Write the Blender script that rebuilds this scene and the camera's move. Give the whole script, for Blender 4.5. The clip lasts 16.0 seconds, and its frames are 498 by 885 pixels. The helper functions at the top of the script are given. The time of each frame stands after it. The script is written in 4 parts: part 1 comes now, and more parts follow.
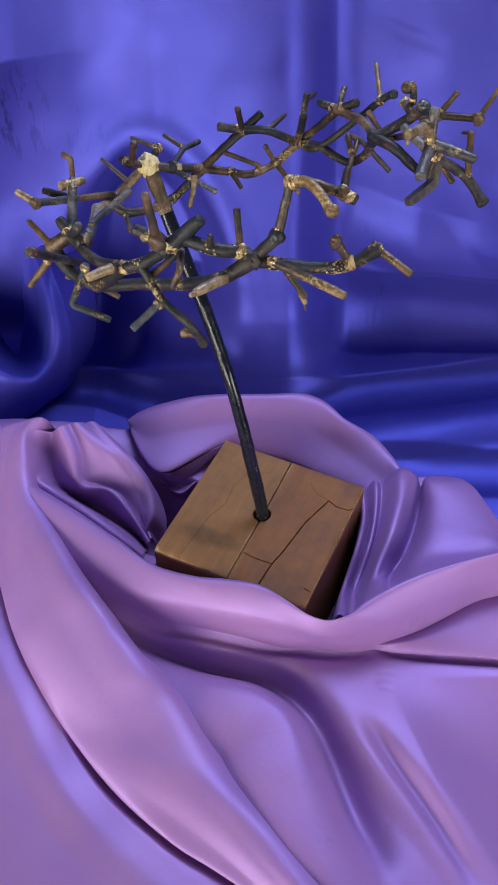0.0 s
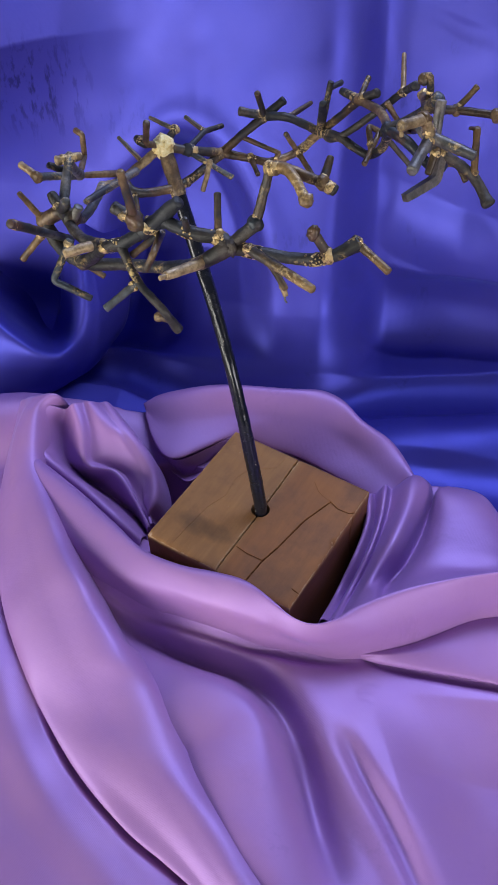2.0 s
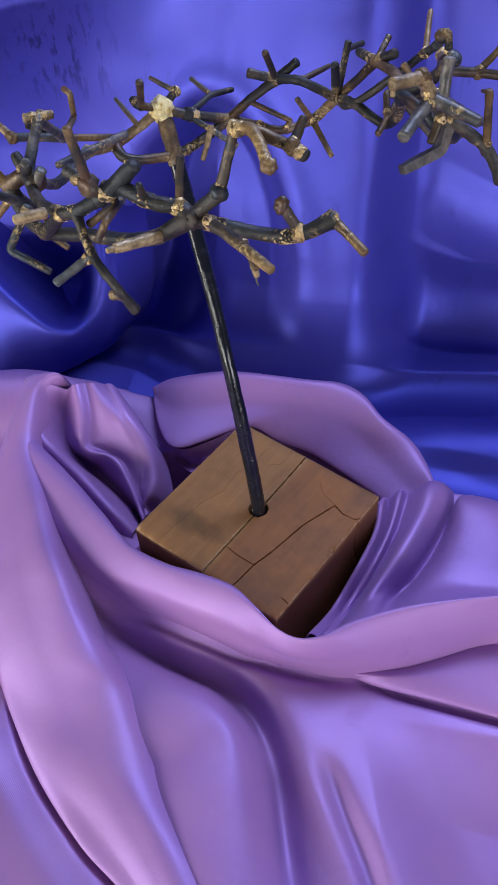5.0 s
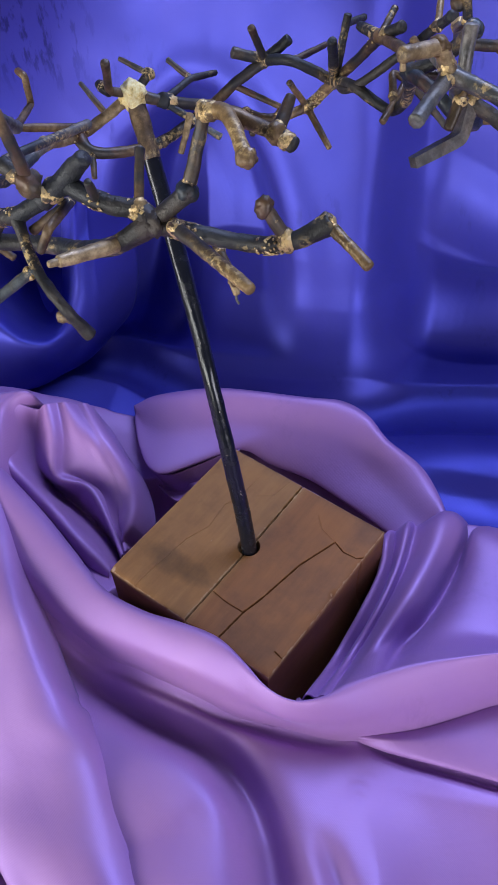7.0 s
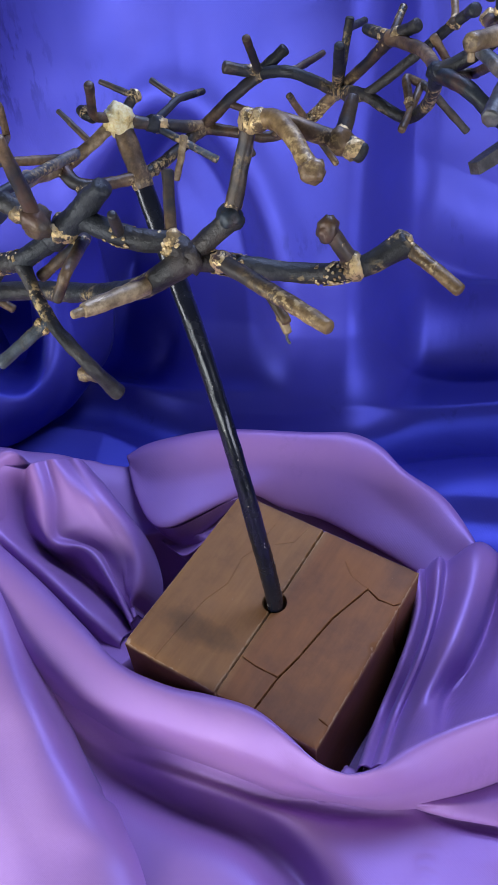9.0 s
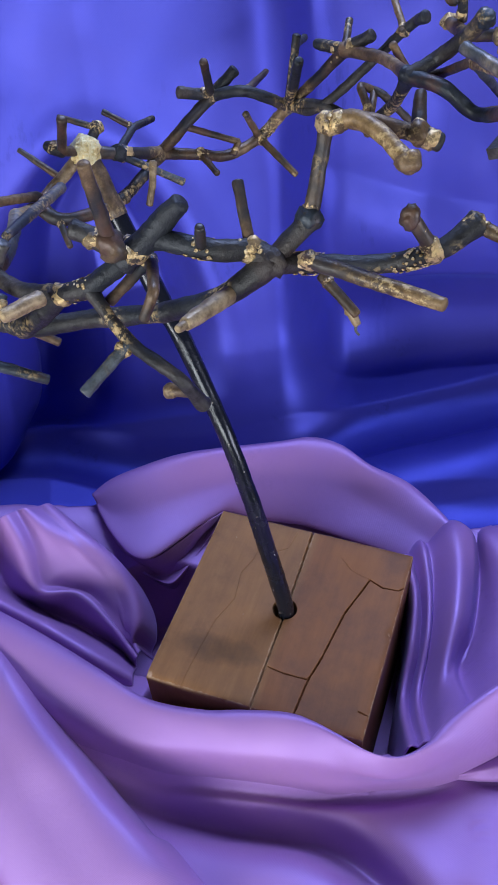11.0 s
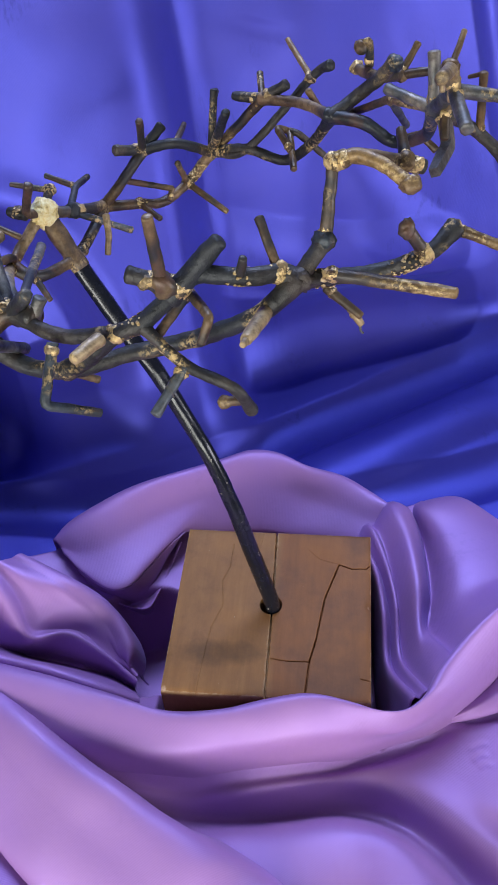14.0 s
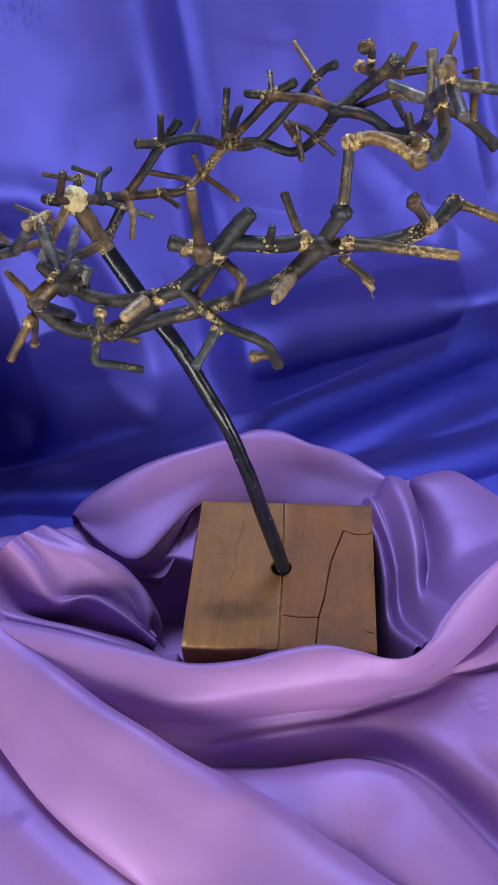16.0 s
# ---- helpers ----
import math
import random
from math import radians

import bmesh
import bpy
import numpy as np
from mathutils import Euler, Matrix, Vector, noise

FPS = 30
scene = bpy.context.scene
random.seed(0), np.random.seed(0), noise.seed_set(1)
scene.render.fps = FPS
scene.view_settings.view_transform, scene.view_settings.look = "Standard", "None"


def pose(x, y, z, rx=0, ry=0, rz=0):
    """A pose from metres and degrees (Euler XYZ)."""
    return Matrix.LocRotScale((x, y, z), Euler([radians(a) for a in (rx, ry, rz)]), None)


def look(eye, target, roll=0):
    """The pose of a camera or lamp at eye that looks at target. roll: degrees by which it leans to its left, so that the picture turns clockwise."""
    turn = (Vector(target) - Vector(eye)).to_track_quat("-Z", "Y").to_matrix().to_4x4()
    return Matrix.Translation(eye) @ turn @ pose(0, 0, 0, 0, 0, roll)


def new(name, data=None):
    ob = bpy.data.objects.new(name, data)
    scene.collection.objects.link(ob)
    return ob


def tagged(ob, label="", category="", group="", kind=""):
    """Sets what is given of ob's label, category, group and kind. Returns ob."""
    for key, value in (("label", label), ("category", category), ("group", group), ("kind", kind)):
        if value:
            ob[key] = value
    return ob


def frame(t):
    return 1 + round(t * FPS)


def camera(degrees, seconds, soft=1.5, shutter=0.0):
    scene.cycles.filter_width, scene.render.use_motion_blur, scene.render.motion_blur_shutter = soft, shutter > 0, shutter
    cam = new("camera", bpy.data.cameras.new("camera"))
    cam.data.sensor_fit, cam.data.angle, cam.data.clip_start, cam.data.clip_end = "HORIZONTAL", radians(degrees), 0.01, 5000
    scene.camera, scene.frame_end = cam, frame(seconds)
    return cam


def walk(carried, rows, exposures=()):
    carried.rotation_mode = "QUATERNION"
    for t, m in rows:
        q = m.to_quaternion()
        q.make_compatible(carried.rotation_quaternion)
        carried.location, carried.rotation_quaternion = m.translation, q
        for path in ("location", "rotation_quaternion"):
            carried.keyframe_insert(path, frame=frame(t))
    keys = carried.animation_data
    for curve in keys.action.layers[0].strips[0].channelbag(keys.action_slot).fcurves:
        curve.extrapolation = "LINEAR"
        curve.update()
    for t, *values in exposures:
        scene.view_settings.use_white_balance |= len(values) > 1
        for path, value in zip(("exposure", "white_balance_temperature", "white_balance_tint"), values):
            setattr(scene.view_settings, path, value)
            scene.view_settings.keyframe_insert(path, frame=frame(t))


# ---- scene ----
cam = camera(31.75, 16.0)
ROWS = [
    (0, -0.0075, -0.3392, 0.4886, -0.00, -47.43, -0.92),
    (0.5, 0.0012, -0.3425, 0.4899, 1.50, -47.58, -0.71),
    (1, 0.0152, -0.3408, 0.4886, 3.49, -47.66, -0.94),
    (1.5, 0.0247, -0.3348, 0.4845, 5.55, -47.68, -1.19),
    (2, 0.0370, -0.3306, 0.4806, 7.38, -47.76, -1.52),
    (2.5, 0.0485, -0.3273, 0.4809, 8.90, -48.05, -1.74),
    (3, 0.0597, -0.3223, 0.4773, 10.32, -48.23, -2.19),
    (3.5, 0.0690, -0.3149, 0.4724, 11.42, -48.54, -2.72),
    (4, 0.0738, -0.3098, 0.4672, 12.73, -48.47, -3.10),
    (6.5, 0.0728, -0.2572, 0.4303, 15.36, -48.91, -4.22),
    (7, 0.0691, -0.2436, 0.4219, 14.83, -48.80, -4.18),
    (7.5, 0.0622, -0.2271, 0.4098, 14.13, -48.52, -4.26),
    (8, 0.0543, -0.2175, 0.4034, 13.47, -48.06, -4.73),
    (8.5, 0.0433, -0.2156, 0.4006, 12.35, -47.69, -5.36),
    (9, 0.0353, -0.2171, 0.4015, 10.36, -47.29, -5.55),
    (11.5, -0.0348, -0.2274, 0.4046, -6.36, -45.82, -4.41),
    (12, -0.0429, -0.2254, 0.4093, -8.90, -45.58, -4.56),
    (12.5, -0.0568, -0.2267, 0.4108, -11.49, -45.27, -4.41),
    (13, -0.0628, -0.2299, 0.4160, -13.74, -44.94, -4.40),
    (13.5, -0.0743, -0.2328, 0.4191, -15.97, -44.67, -4.14),
    (14, -0.0860, -0.2462, 0.4243, -17.84, -44.38, -3.75),
    (14.5, -0.0986, -0.2563, 0.4254, -19.18, -44.09, -3.41),
    (15, -0.1030, -0.2570, 0.4241, -19.70, -43.95, -3.22),
    (15.5, -0.1065, -0.2675, 0.4309, -19.84, -43.83, -3.11),
    (16, -0.1128, -0.2763, 0.4340, -19.44, -43.79, -3.27),
]
EXPOSURES = [(0, 0.17, 6760, 7), (4, 0.14, 6500, 7), (7, 0.20, 6260, 8.5), (8, 0.18, 6050, 8), (9, 0.18, 5850, 7.5), (11.5, 0.20, 5750, 7), (12.5, 0.33, 5950, 6), (14, 0.38, 6400, 5), (16, 0.20, 6700, 6.5)]
walk(cam, [(t, pose(x, y, z, 90 + pitch, 0, yaw) @ pose(0, 0, 0, 0, 0, roll)) for t, x, y, z, yaw, pitch, roll in ROWS], EXPOSURES)

# ---- world and light ----
world = bpy.data.worlds.new("sky")
scene.world = world
world.use_nodes = True
sky = world.node_tree.nodes.new("ShaderNodeTexSky")
sky.sky_type = "NISHITA"
sky.sun_disc = False
sky.sun_elevation, sky.sun_rotation = radians(40), radians(200)
world.node_tree.links.new(sky.outputs["Color"], world.node_tree.nodes["Background"].inputs["Color"])
world.node_tree.nodes["Background"].inputs["Strength"].default_value = 0.08


def area_lamp(name, x, y, z, target, width, height, watts, colour):
    lamp = bpy.data.lights.new(name, "AREA")
    lamp.shape, lamp.size, lamp.size_y, lamp.energy, lamp.color = "RECTANGLE", width, height, watts, colour
    ob = new(name, lamp)
    ob.matrix_world = look((x, y, z), target)


# unseen front and west lights, placed to suit the shading of the folds
area_lamp("window_daylight", -0.75, -1.96, 0.42, (0, 0.15, 0.10), 1.3, 0.8, 29.0, (1.0, 0.97, 0.92))
area_lamp("window_daylight", -1.76, -0.90, 0.36, (0, 0.10, 0.08), 1.0, 0.6, 20.0, (1.0, 0.95, 0.92))
area_lamp("skylight_daylight", 0.36, 0.92, 1.63, (0, -0.05, 0.05), 1.0, 0.7, 35.0, (0.55, 0.64, 1.0))
# added fill from the east, no window known there; lifts the right side
area_lamp("window_daylight", 1.76, -1.3, 0.40, (0, 0, 0.1), 1.2, 0.7, 23.0, (0.92, 0.88, 1.0))
scene.view_settings.exposure = 0.0


# ---- materials ----
def material(name):
    m = bpy.data.materials.new(name)
    m.use_nodes = True
    return m, m.node_tree, m.node_tree.nodes["Principled BSDF"]


def node(tree, kind, **values):
    n = tree.nodes.new(kind)
    for key, value in values.items():
        n.inputs[key.replace("_", " ")].default_value = value
    return n


def noise_map(tree, scale, detail=4.0, rough=0.6, vector=None):
    n = node(tree, "ShaderNodeTexNoise", Scale=scale, Detail=detail, Roughness=rough)
    if vector is None:
        vector = tree.nodes.new("ShaderNodeTexCoord").outputs["Object"]
    tree.links.new(vector, n.inputs["Vector"])
    return n.outputs["Fac"]


def ramp(tree, fac, *stops):
    r = tree.nodes.new("ShaderNodeValToRGB")
    band = r.color_ramp
    while len(band.elements) < len(stops):
        band.elements.new(0.5)
    for element, (at, colour) in zip(band.elements, stops):
        element.position = at
        element.color = (*colour, 1) if len(colour) == 3 else (colour[0], colour[0], colour[0], 1)
    tree.links.new(fac, r.inputs["Fac"])
    return r.outputs["Color"]


def mix(tree, fac, a, b):
    n = tree.nodes.new("ShaderNodeMix")
    n.data_type = "RGBA"
    tree.links.new(fac, n.inputs["Factor"]) if hasattr(fac, "links") else None
    if not hasattr(fac, "links"):
        n.inputs["Factor"].default_value = fac
    for socket, value in (("A", a), ("B", b)):
        target = [s for s in n.inputs if s.name == socket and s.type == "RGBA"][0]
        if hasattr(value, "links"):
            tree.links.new(value, target)
        else:
            target.default_value = (*value, 1)
    return [s for s in n.outputs if s.type == "RGBA"][0]


def bump(tree, bsdf, fac, strength, distance, below=None):
    b = node(tree, "ShaderNodeBump", Strength=strength, Distance=distance)
    tree.links.new(fac, b.inputs["Height"])
    if below is not None:
        tree.links.new(below, b.inputs["Normal"])
    tree.links.new(b.outputs["Normal"], bsdf.inputs["Normal"])
    return b.outputs["Normal"]


def satin(name, base, base_two, sheen, rough, spec, metal, ior, streaked=0.12, rubbed=None):
    """Shot satin: the body colour of one thread, the gloss tinted by the other, a fine weave."""
    m, tree, bsdf = material(name)
    broad = noise_map(tree, 13.0, 5.0, 0.62)
    tone = mix(tree, ramp(tree, broad, (0.35, (0.0,)), (0.65, (1.0,))), base, base_two)
    # short streaks where the cloth was once wet or rubbed, in a few places
    coords = tree.nodes.new("ShaderNodeTexCoord").outputs["Object"]
    strokes = node(tree, "ShaderNodeMapping", Scale=(1.0, 1.0, 0.22), Rotation=(0.0, 0.12, 0.4))
    tree.links.new(coords, strokes.inputs["Vector"])
    fine = ramp(tree, noise_map(tree, 230.0, 4.0, 0.6, strokes.outputs["Vector"]), (0.52, (0.0,)), (0.62, (1.0,)))
    where = ramp(tree, noise_map(tree, 15.0, 3.0, 0.6, coords), (0.58, (0.0,)), (0.70, (streaked,)))
    if rubbed:
        away = tree.nodes.new("ShaderNodeVectorMath")
        away.operation = "DISTANCE"
        away.inputs[1].default_value = rubbed
        tree.links.new(coords, away.inputs[0])
        near = ramp(tree, away.outputs["Value"], (0.014, (0.85,)), (0.052, (0.0,)))
        more = tree.nodes.new("ShaderNodeMath")
        more.operation = "MAXIMUM"
        tree.links.new(where, more.inputs[0]), tree.links.new(near, more.inputs[1])
        where = more.outputs[0]
    marks = tree.nodes.new("ShaderNodeMath")
    marks.operation = "MULTIPLY"
    tree.links.new(fine, marks.inputs[0]), tree.links.new(where, marks.inputs[1])
    tone = mix(tree, marks.outputs[0], tone, tuple(c * 0.35 for c in base))
    tree.links.new(tone, bsdf.inputs["Base Color"])
    bsdf.inputs["Specular Tint"].default_value = (*sheen, 1)
    bsdf.inputs["Specular IOR Level"].default_value = spec
    bsdf.inputs["IOR"].default_value = ior
    tree.links.new(ramp(tree, noise_map(tree, 30.0), (0.3, (rough - 0.04,)), (0.7, (rough + 0.05,))), bsdf.inputs["Roughness"])
    bsdf.inputs["Metallic"].default_value = metal
    bsdf.inputs["Anisotropic"].default_value = 0.3
    bsdf.inputs["Sheen Weight"].default_value = 0.1
    bsdf.inputs["Sheen Roughness"].default_value = 0.4
    bsdf.inputs["Sheen Tint"].default_value = (*sheen, 1)
    wave = node(tree, "ShaderNodeTexWave", Scale=640.0, Distortion=0.8, Detail=1.0)
    wave.bands_direction = "DIAGONAL"
    tree.links.new(tree.nodes.new("ShaderNodeTexCoord").outputs["Object"], wave.inputs["Vector"])
    first = bump(tree, bsdf, noise_map(tree, 45.0, 6.0, 0.62), 0.13, 0.0022)
    bump(tree, bsdf, wave.outputs["Fac"], 0.06, 0.0003, first)
    return m


def patina(name, dark, middle, light, shift, gold, rough=0.47, metal=0.2, bumpy=0.3, rusty=0.6):
    """Torched copper wire: scale, brown oxide and bare flecks of brass."""
    m, tree, bsdf = material(name)
    coords = tree.nodes.new("ShaderNodeTexCoord").outputs["Object"]
    info = tree.nodes.new("ShaderNodeObjectInfo")
    offset = tree.nodes.new("ShaderNodeMath")
    offset.operation = "MULTIPLY_ADD"
    tree.links.new(info.outputs["Random"], offset.inputs[0])
    offset.inputs[1].default_value, offset.inputs[2].default_value = 0.16, shift - 0.08
    total = tree.nodes.new("ShaderNodeMath")
    total.operation = "ADD"
    tree.links.new(offset.outputs[0], total.inputs[0])
    tree.links.new(noise_map(tree, 62.0, 5.0, 0.6, coords), total.inputs[1])
    body = ramp(tree, total.outputs[0], (0.38, dark), (0.52, middle), (0.66, light))
    grime = ramp(tree, noise_map(tree, 420.0, 5.0, 0.7, coords), (0.35, (0.45, 0.42, 0.4)), (0.6, (1.0, 1.0, 1.0)))
    darker = tree.nodes.new("ShaderNodeMix")
    darker.data_type, darker.blend_type = "RGBA", "MULTIPLY"
    darker.inputs["Factor"].default_value = 1.0
    sockets = [s for s in darker.inputs if s.type == "RGBA"]
    tree.links.new(body, sockets[0]), tree.links.new(grime, sockets[1])
    body = [s for s in darker.outputs if s.type == "RGBA"][0]
    burnt = ramp(tree, noise_map(tree, 34.0, 3.0, 0.55, coords), (0.54, (0.0,)), (0.62, (0.75,)))
    body = mix(tree, burnt, body, (0.020, 0.024, 0.031))
    rust = ramp(tree, noise_map(tree, 47.0, 4.0, 0.6, coords), (0.34, (rusty,)), (0.41, (0.0,)))
    body = mix(tree, rust, body, (0.105, 0.048, 0.028))
    flecks = ramp(tree, noise_map(tree, 340.0, 4.0, 0.75, coords), (gold, (0.0,)), (gold + 0.05, (1.0,)))
    crust_where = ramp(tree, noise_map(tree, 48.0, 2.0, 0.5, coords), (0.56, (0.0,)), (0.66, (1.0,)))
    crust_spots = ramp(tree, noise_map(tree, 620.0, 3.0, 0.7, coords), (0.48, (0.0,)), (0.60, (1.0,)))
    crust = tree.nodes.new("ShaderNodeMath")
    crust.operation = "MULTIPLY"
    tree.links.new(crust_where, crust.inputs[0]), tree.links.new(crust_spots, crust.inputs[1])
    body = mix(tree, crust.outputs[0], body, (0.50, 0.36, 0.16))
    tree.links.new(mix(tree, flecks, body, (0.58, 0.42, 0.20)), bsdf.inputs["Base Color"])
    tree.links.new(ramp(tree, flecks, (0.0, (metal,)), (1.0, (0.6,))), bsdf.inputs["Metallic"])
    tree.links.new(ramp(tree, noise_map(tree, 180.0, 4.0, 0.6, coords), (0.3, (rough - 0.12,)), (0.7, (rough + 0.15,))), bsdf.inputs["Roughness"])
    first = bump(tree, bsdf, noise_map(tree, 160.0, 6.0, 0.6, coords), bumpy, 0.0012)
    bump(tree, bsdf, noise_map(tree, 700.0, 3.0, 0.6, coords), bumpy * 0.9, 0.0005, first)
    return m


LILAC = satin("lilac_satin", (0.384, 0.192, 0.420), (0.345, 0.169, 0.428), (0.32, 0.46, 1.0), 0.52, 0.6, 0.21, 1.8)
BLUE = satin("royal_blue_satin", (0.067, 0.058, 0.375), (0.056, 0.052, 0.375), (0.23, 0.33, 1.0), 0.47, 0.6, 0.42, 1.8, 0.45, (-0.19, 0.268, 0.183))
DARK = patina("blackened_metal", (0.018, 0.018, 0.019), (0.052, 0.046, 0.042), (0.105, 0.078, 0.056), -0.06, 0.70, 0.54, 0.2, 0.65, 0.10)
BRONZE = patina("brown_metal", (0.030, 0.027, 0.024), (0.105, 0.066, 0.038), (0.23, 0.15, 0.075), 0.02, 0.70)
OCHRE = patina("ochre_metal", (0.050, 0.033, 0.018), (0.135, 0.082, 0.034), (0.25, 0.16, 0.066), 0.03, 0.69)
TAN = patina("pale_metal", (0.085, 0.060, 0.038), (0.225, 0.155, 0.080), (0.43, 0.32, 0.175), 0.06, 0.70)
GREY = patina("grey_metal", (0.028, 0.030, 0.034), (0.090, 0.096, 0.10), (0.21, 0.19, 0.17), 0.02, 0.73)
TEAL = patina("blue_black_metal", (0.014, 0.018, 0.024), (0.042, 0.056, 0.074), (0.11, 0.125, 0.135), 0.02, 0.73)
SLATE = patina("slate_metal", (0.045, 0.044, 0.048), (0.11, 0.10, 0.10), (0.19, 0.16, 0.14), 0.02, 0.74)
GOLD = patina("gold_solder", (0.045, 0.033, 0.024), (0.14, 0.092, 0.048), (0.36, 0.26, 0.12), 0.05, 0.47, 0.45, 0.3, 0.9)


def leaf_material():
    m, tree, bsdf = material("pale_gold_leaf")
    tone = ramp(tree, noise_map(tree, 350.0, 5.0, 0.7), (0.32, (0.38, 0.26, 0.09)), (0.42, (0.80, 0.62, 0.24)), (0.60, (0.96, 0.87, 0.52)))
    tree.links.new(tone, bsdf.inputs["Base Color"])
    bsdf.inputs["Metallic"].default_value, bsdf.inputs["Roughness"].default_value = 0.4, 0.42
    bump(tree, bsdf, noise_map(tree, 420.0, 6.0, 0.7), 1.0, 0.0014)
    return m


def crust_material():
    m, tree, bsdf = material("gold_crust")
    tone = ramp(tree, noise_map(tree, 520.0, 5.0, 0.7), (0.36, (0.10, 0.062, 0.028)), (0.48, (0.42, 0.29, 0.12)), (0.62, (0.78, 0.63, 0.36)))
    tree.links.new(tone, bsdf.inputs["Base Color"])
    bsdf.inputs["Metallic"].default_value, bsdf.inputs["Roughness"].default_value = 0.45, 0.38
    bump(tree, bsdf, noise_map(tree, 900.0, 5.0, 0.7), 0.9, 0.0007)
    return m


def lacquer_material():
    m, tree, bsdf = material("black_lacquer")
    coords = tree.nodes.new("ShaderNodeTexCoord").outputs["Object"]
    stretch = node(tree, "ShaderNodeMapping", Scale=(1.0, 1.0, 0.4))
    tree.links.new(coords, stretch.inputs["Vector"])
    chips = ramp(tree, noise_map(tree, 560.0, 4.0, 0.65, stretch.outputs["Vector"]), (0.68, (0.0,)), (0.73, (1.0,)))
    tree.links.new(mix(tree, chips, (0.006, 0.007, 0.012), (0.42, 0.36, 0.30)), bsdf.inputs["Base Color"])
    tree.links.new(ramp(tree, noise_map(tree, 150.0, 4.0, 0.6, coords), (0.3, (0.16,)), (0.7, (0.32,))), bsdf.inputs["Roughness"])
    bsdf.inputs["IOR"].default_value = 1.46
    bump(tree, bsdf, noise_map(tree, 220.0, 5.0, 0.6, coords), 0.14, 0.001)
    return m


def wood_material():
    m, tree, bsdf = material("aged_brown_wood")
    coords = tree.nodes.new("ShaderNodeTexCoord").outputs["Object"]
    along = node(tree, "ShaderNodeMapping", Scale=(1.0, 0.12, 0.35))
    tree.links.new(coords, along.inputs["Vector"])
    grain = noise_map(tree, 260.0, 6.0, 0.65, along.outputs["Vector"])
    broad = noise_map(tree, 34.0, 6.0, 0.66, coords)
    colour = ramp(tree, grain, (0.25, (0.25, 0.120, 0.042)), (0.55, (0.30, 0.146, 0.051)), (0.8, (0.345, 0.172, 0.061)))
    stain = ramp(tree, broad, (0.34, (0.72, 0.69, 0.66)), (0.48, (0.93, 0.92, 0.91)), (0.68, (1.1, 1.08, 1.05)))
    both = tree.nodes.new("ShaderNodeMix")
    both.data_type, both.blend_type = "RGBA", "MULTIPLY"
    both.inputs["Factor"].default_value = 1.0
    sockets = [s for s in both.inputs if s.type == "RGBA"]
    tree.links.new(colour, sockets[0]), tree.links.new(stain, sockets[1])
    planks = tree.nodes.new("ShaderNodeSeparateXYZ")
    tree.links.new(coords, planks.inputs[0])
    redder = ramp(tree, planks.outputs["X"], (0.0, (0.0,)), (0.001, (1.0,)))
    worn = ramp(tree, noise_map(tree, 500.0, 3.0, 0.6, coords), (0.74, (0.0,)), (0.78, (1.0,)))
    second = tree.nodes.new("ShaderNodeMix")
    second.data_type, second.blend_type = "RGBA", "MULTIPLY"
    tree.links.new(redder, second.inputs["Factor"])
    halves = [s for s in second.inputs if s.type == "RGBA"]
    tree.links.new([s for s in both.outputs if s.type == "RGBA"][0], halves[0])
    halves[1].default_value = (0.86, 0.73, 0.70, 1)
    tint = mix(tree, worn, [s for s in second.outputs if s.type == "RGBA"][0], (0.46, 0.32, 0.2))
    axes = tree.nodes.new("ShaderNodeSeparateXYZ")
    tree.links.new(coords, axes.inputs[0])

    def sums(operation, a, b):
        n = tree.nodes.new("ShaderNodeMath")
        n.operation = operation
        for socket, value in zip(n.inputs, (a, b)):
            if hasattr(value, "links"):
                tree.links.new(value, socket)
            else:
                socket.default_value = value
        return n.outputs[0]

    # the rubbed lips of the glued seam, and the rubbed arrises
    ragged = noise_map(tree, 300.0, 3.0, 0.6, coords)
    from_seam = sums("ABSOLUTE", sums("ADD", axes.outputs["X"], 0.0004), 0.0)
    seam = ramp(tree, sums("ADD", sums("MULTIPLY", from_seam, 300.0), sums("MULTIPLY", ragged, 0.9)), (0.50, (0.6,)), (0.72, (0.0,)))
    tint = mix(tree, seam, tint, (0.44, 0.29, 0.16))
    outmost = sums("MAXIMUM", sums("ABSOLUTE", axes.outputs["X"], 0.0), sums("ABSOLUTE", axes.outputs["Y"], 0.0))
    arris = ramp(tree, sums("ADD", sums("MULTIPLY", sums("SUBTRACT", 0.05, outmost), 500.0), ragged), (0.45, (0.8,)), (0.68, (0.0,)))
    arris = sums("MULTIPLY", arris, ramp(tree, axes.outputs["Z"], (0.0465, (0.0,)), (0.0485, (1.0,))))
    tint = mix(tree, arris, tint, (0.52, 0.37, 0.22))
    # the crown's soft shadow beside the seam, painted into the wood colour
    lengthwise = sums("MULTIPLY", sums("ADD", axes.outputs["X"], 0.024), 29.0)
    across = sums("MULTIPLY", sums("ADD", axes.outputs["Y"], 0.028), 84.0)
    reach = sums("ADD", sums("MULTIPLY", lengthwise, lengthwise), sums("MULTIPLY", across, across))
    shadow_shape = ramp(tree, sums("ADD", reach, broad), (0.45, (0.8,)), (1.6, (0.0,)))
    tint = mix(tree, shadow_shape, tint, (0.10, 0.055, 0.025))
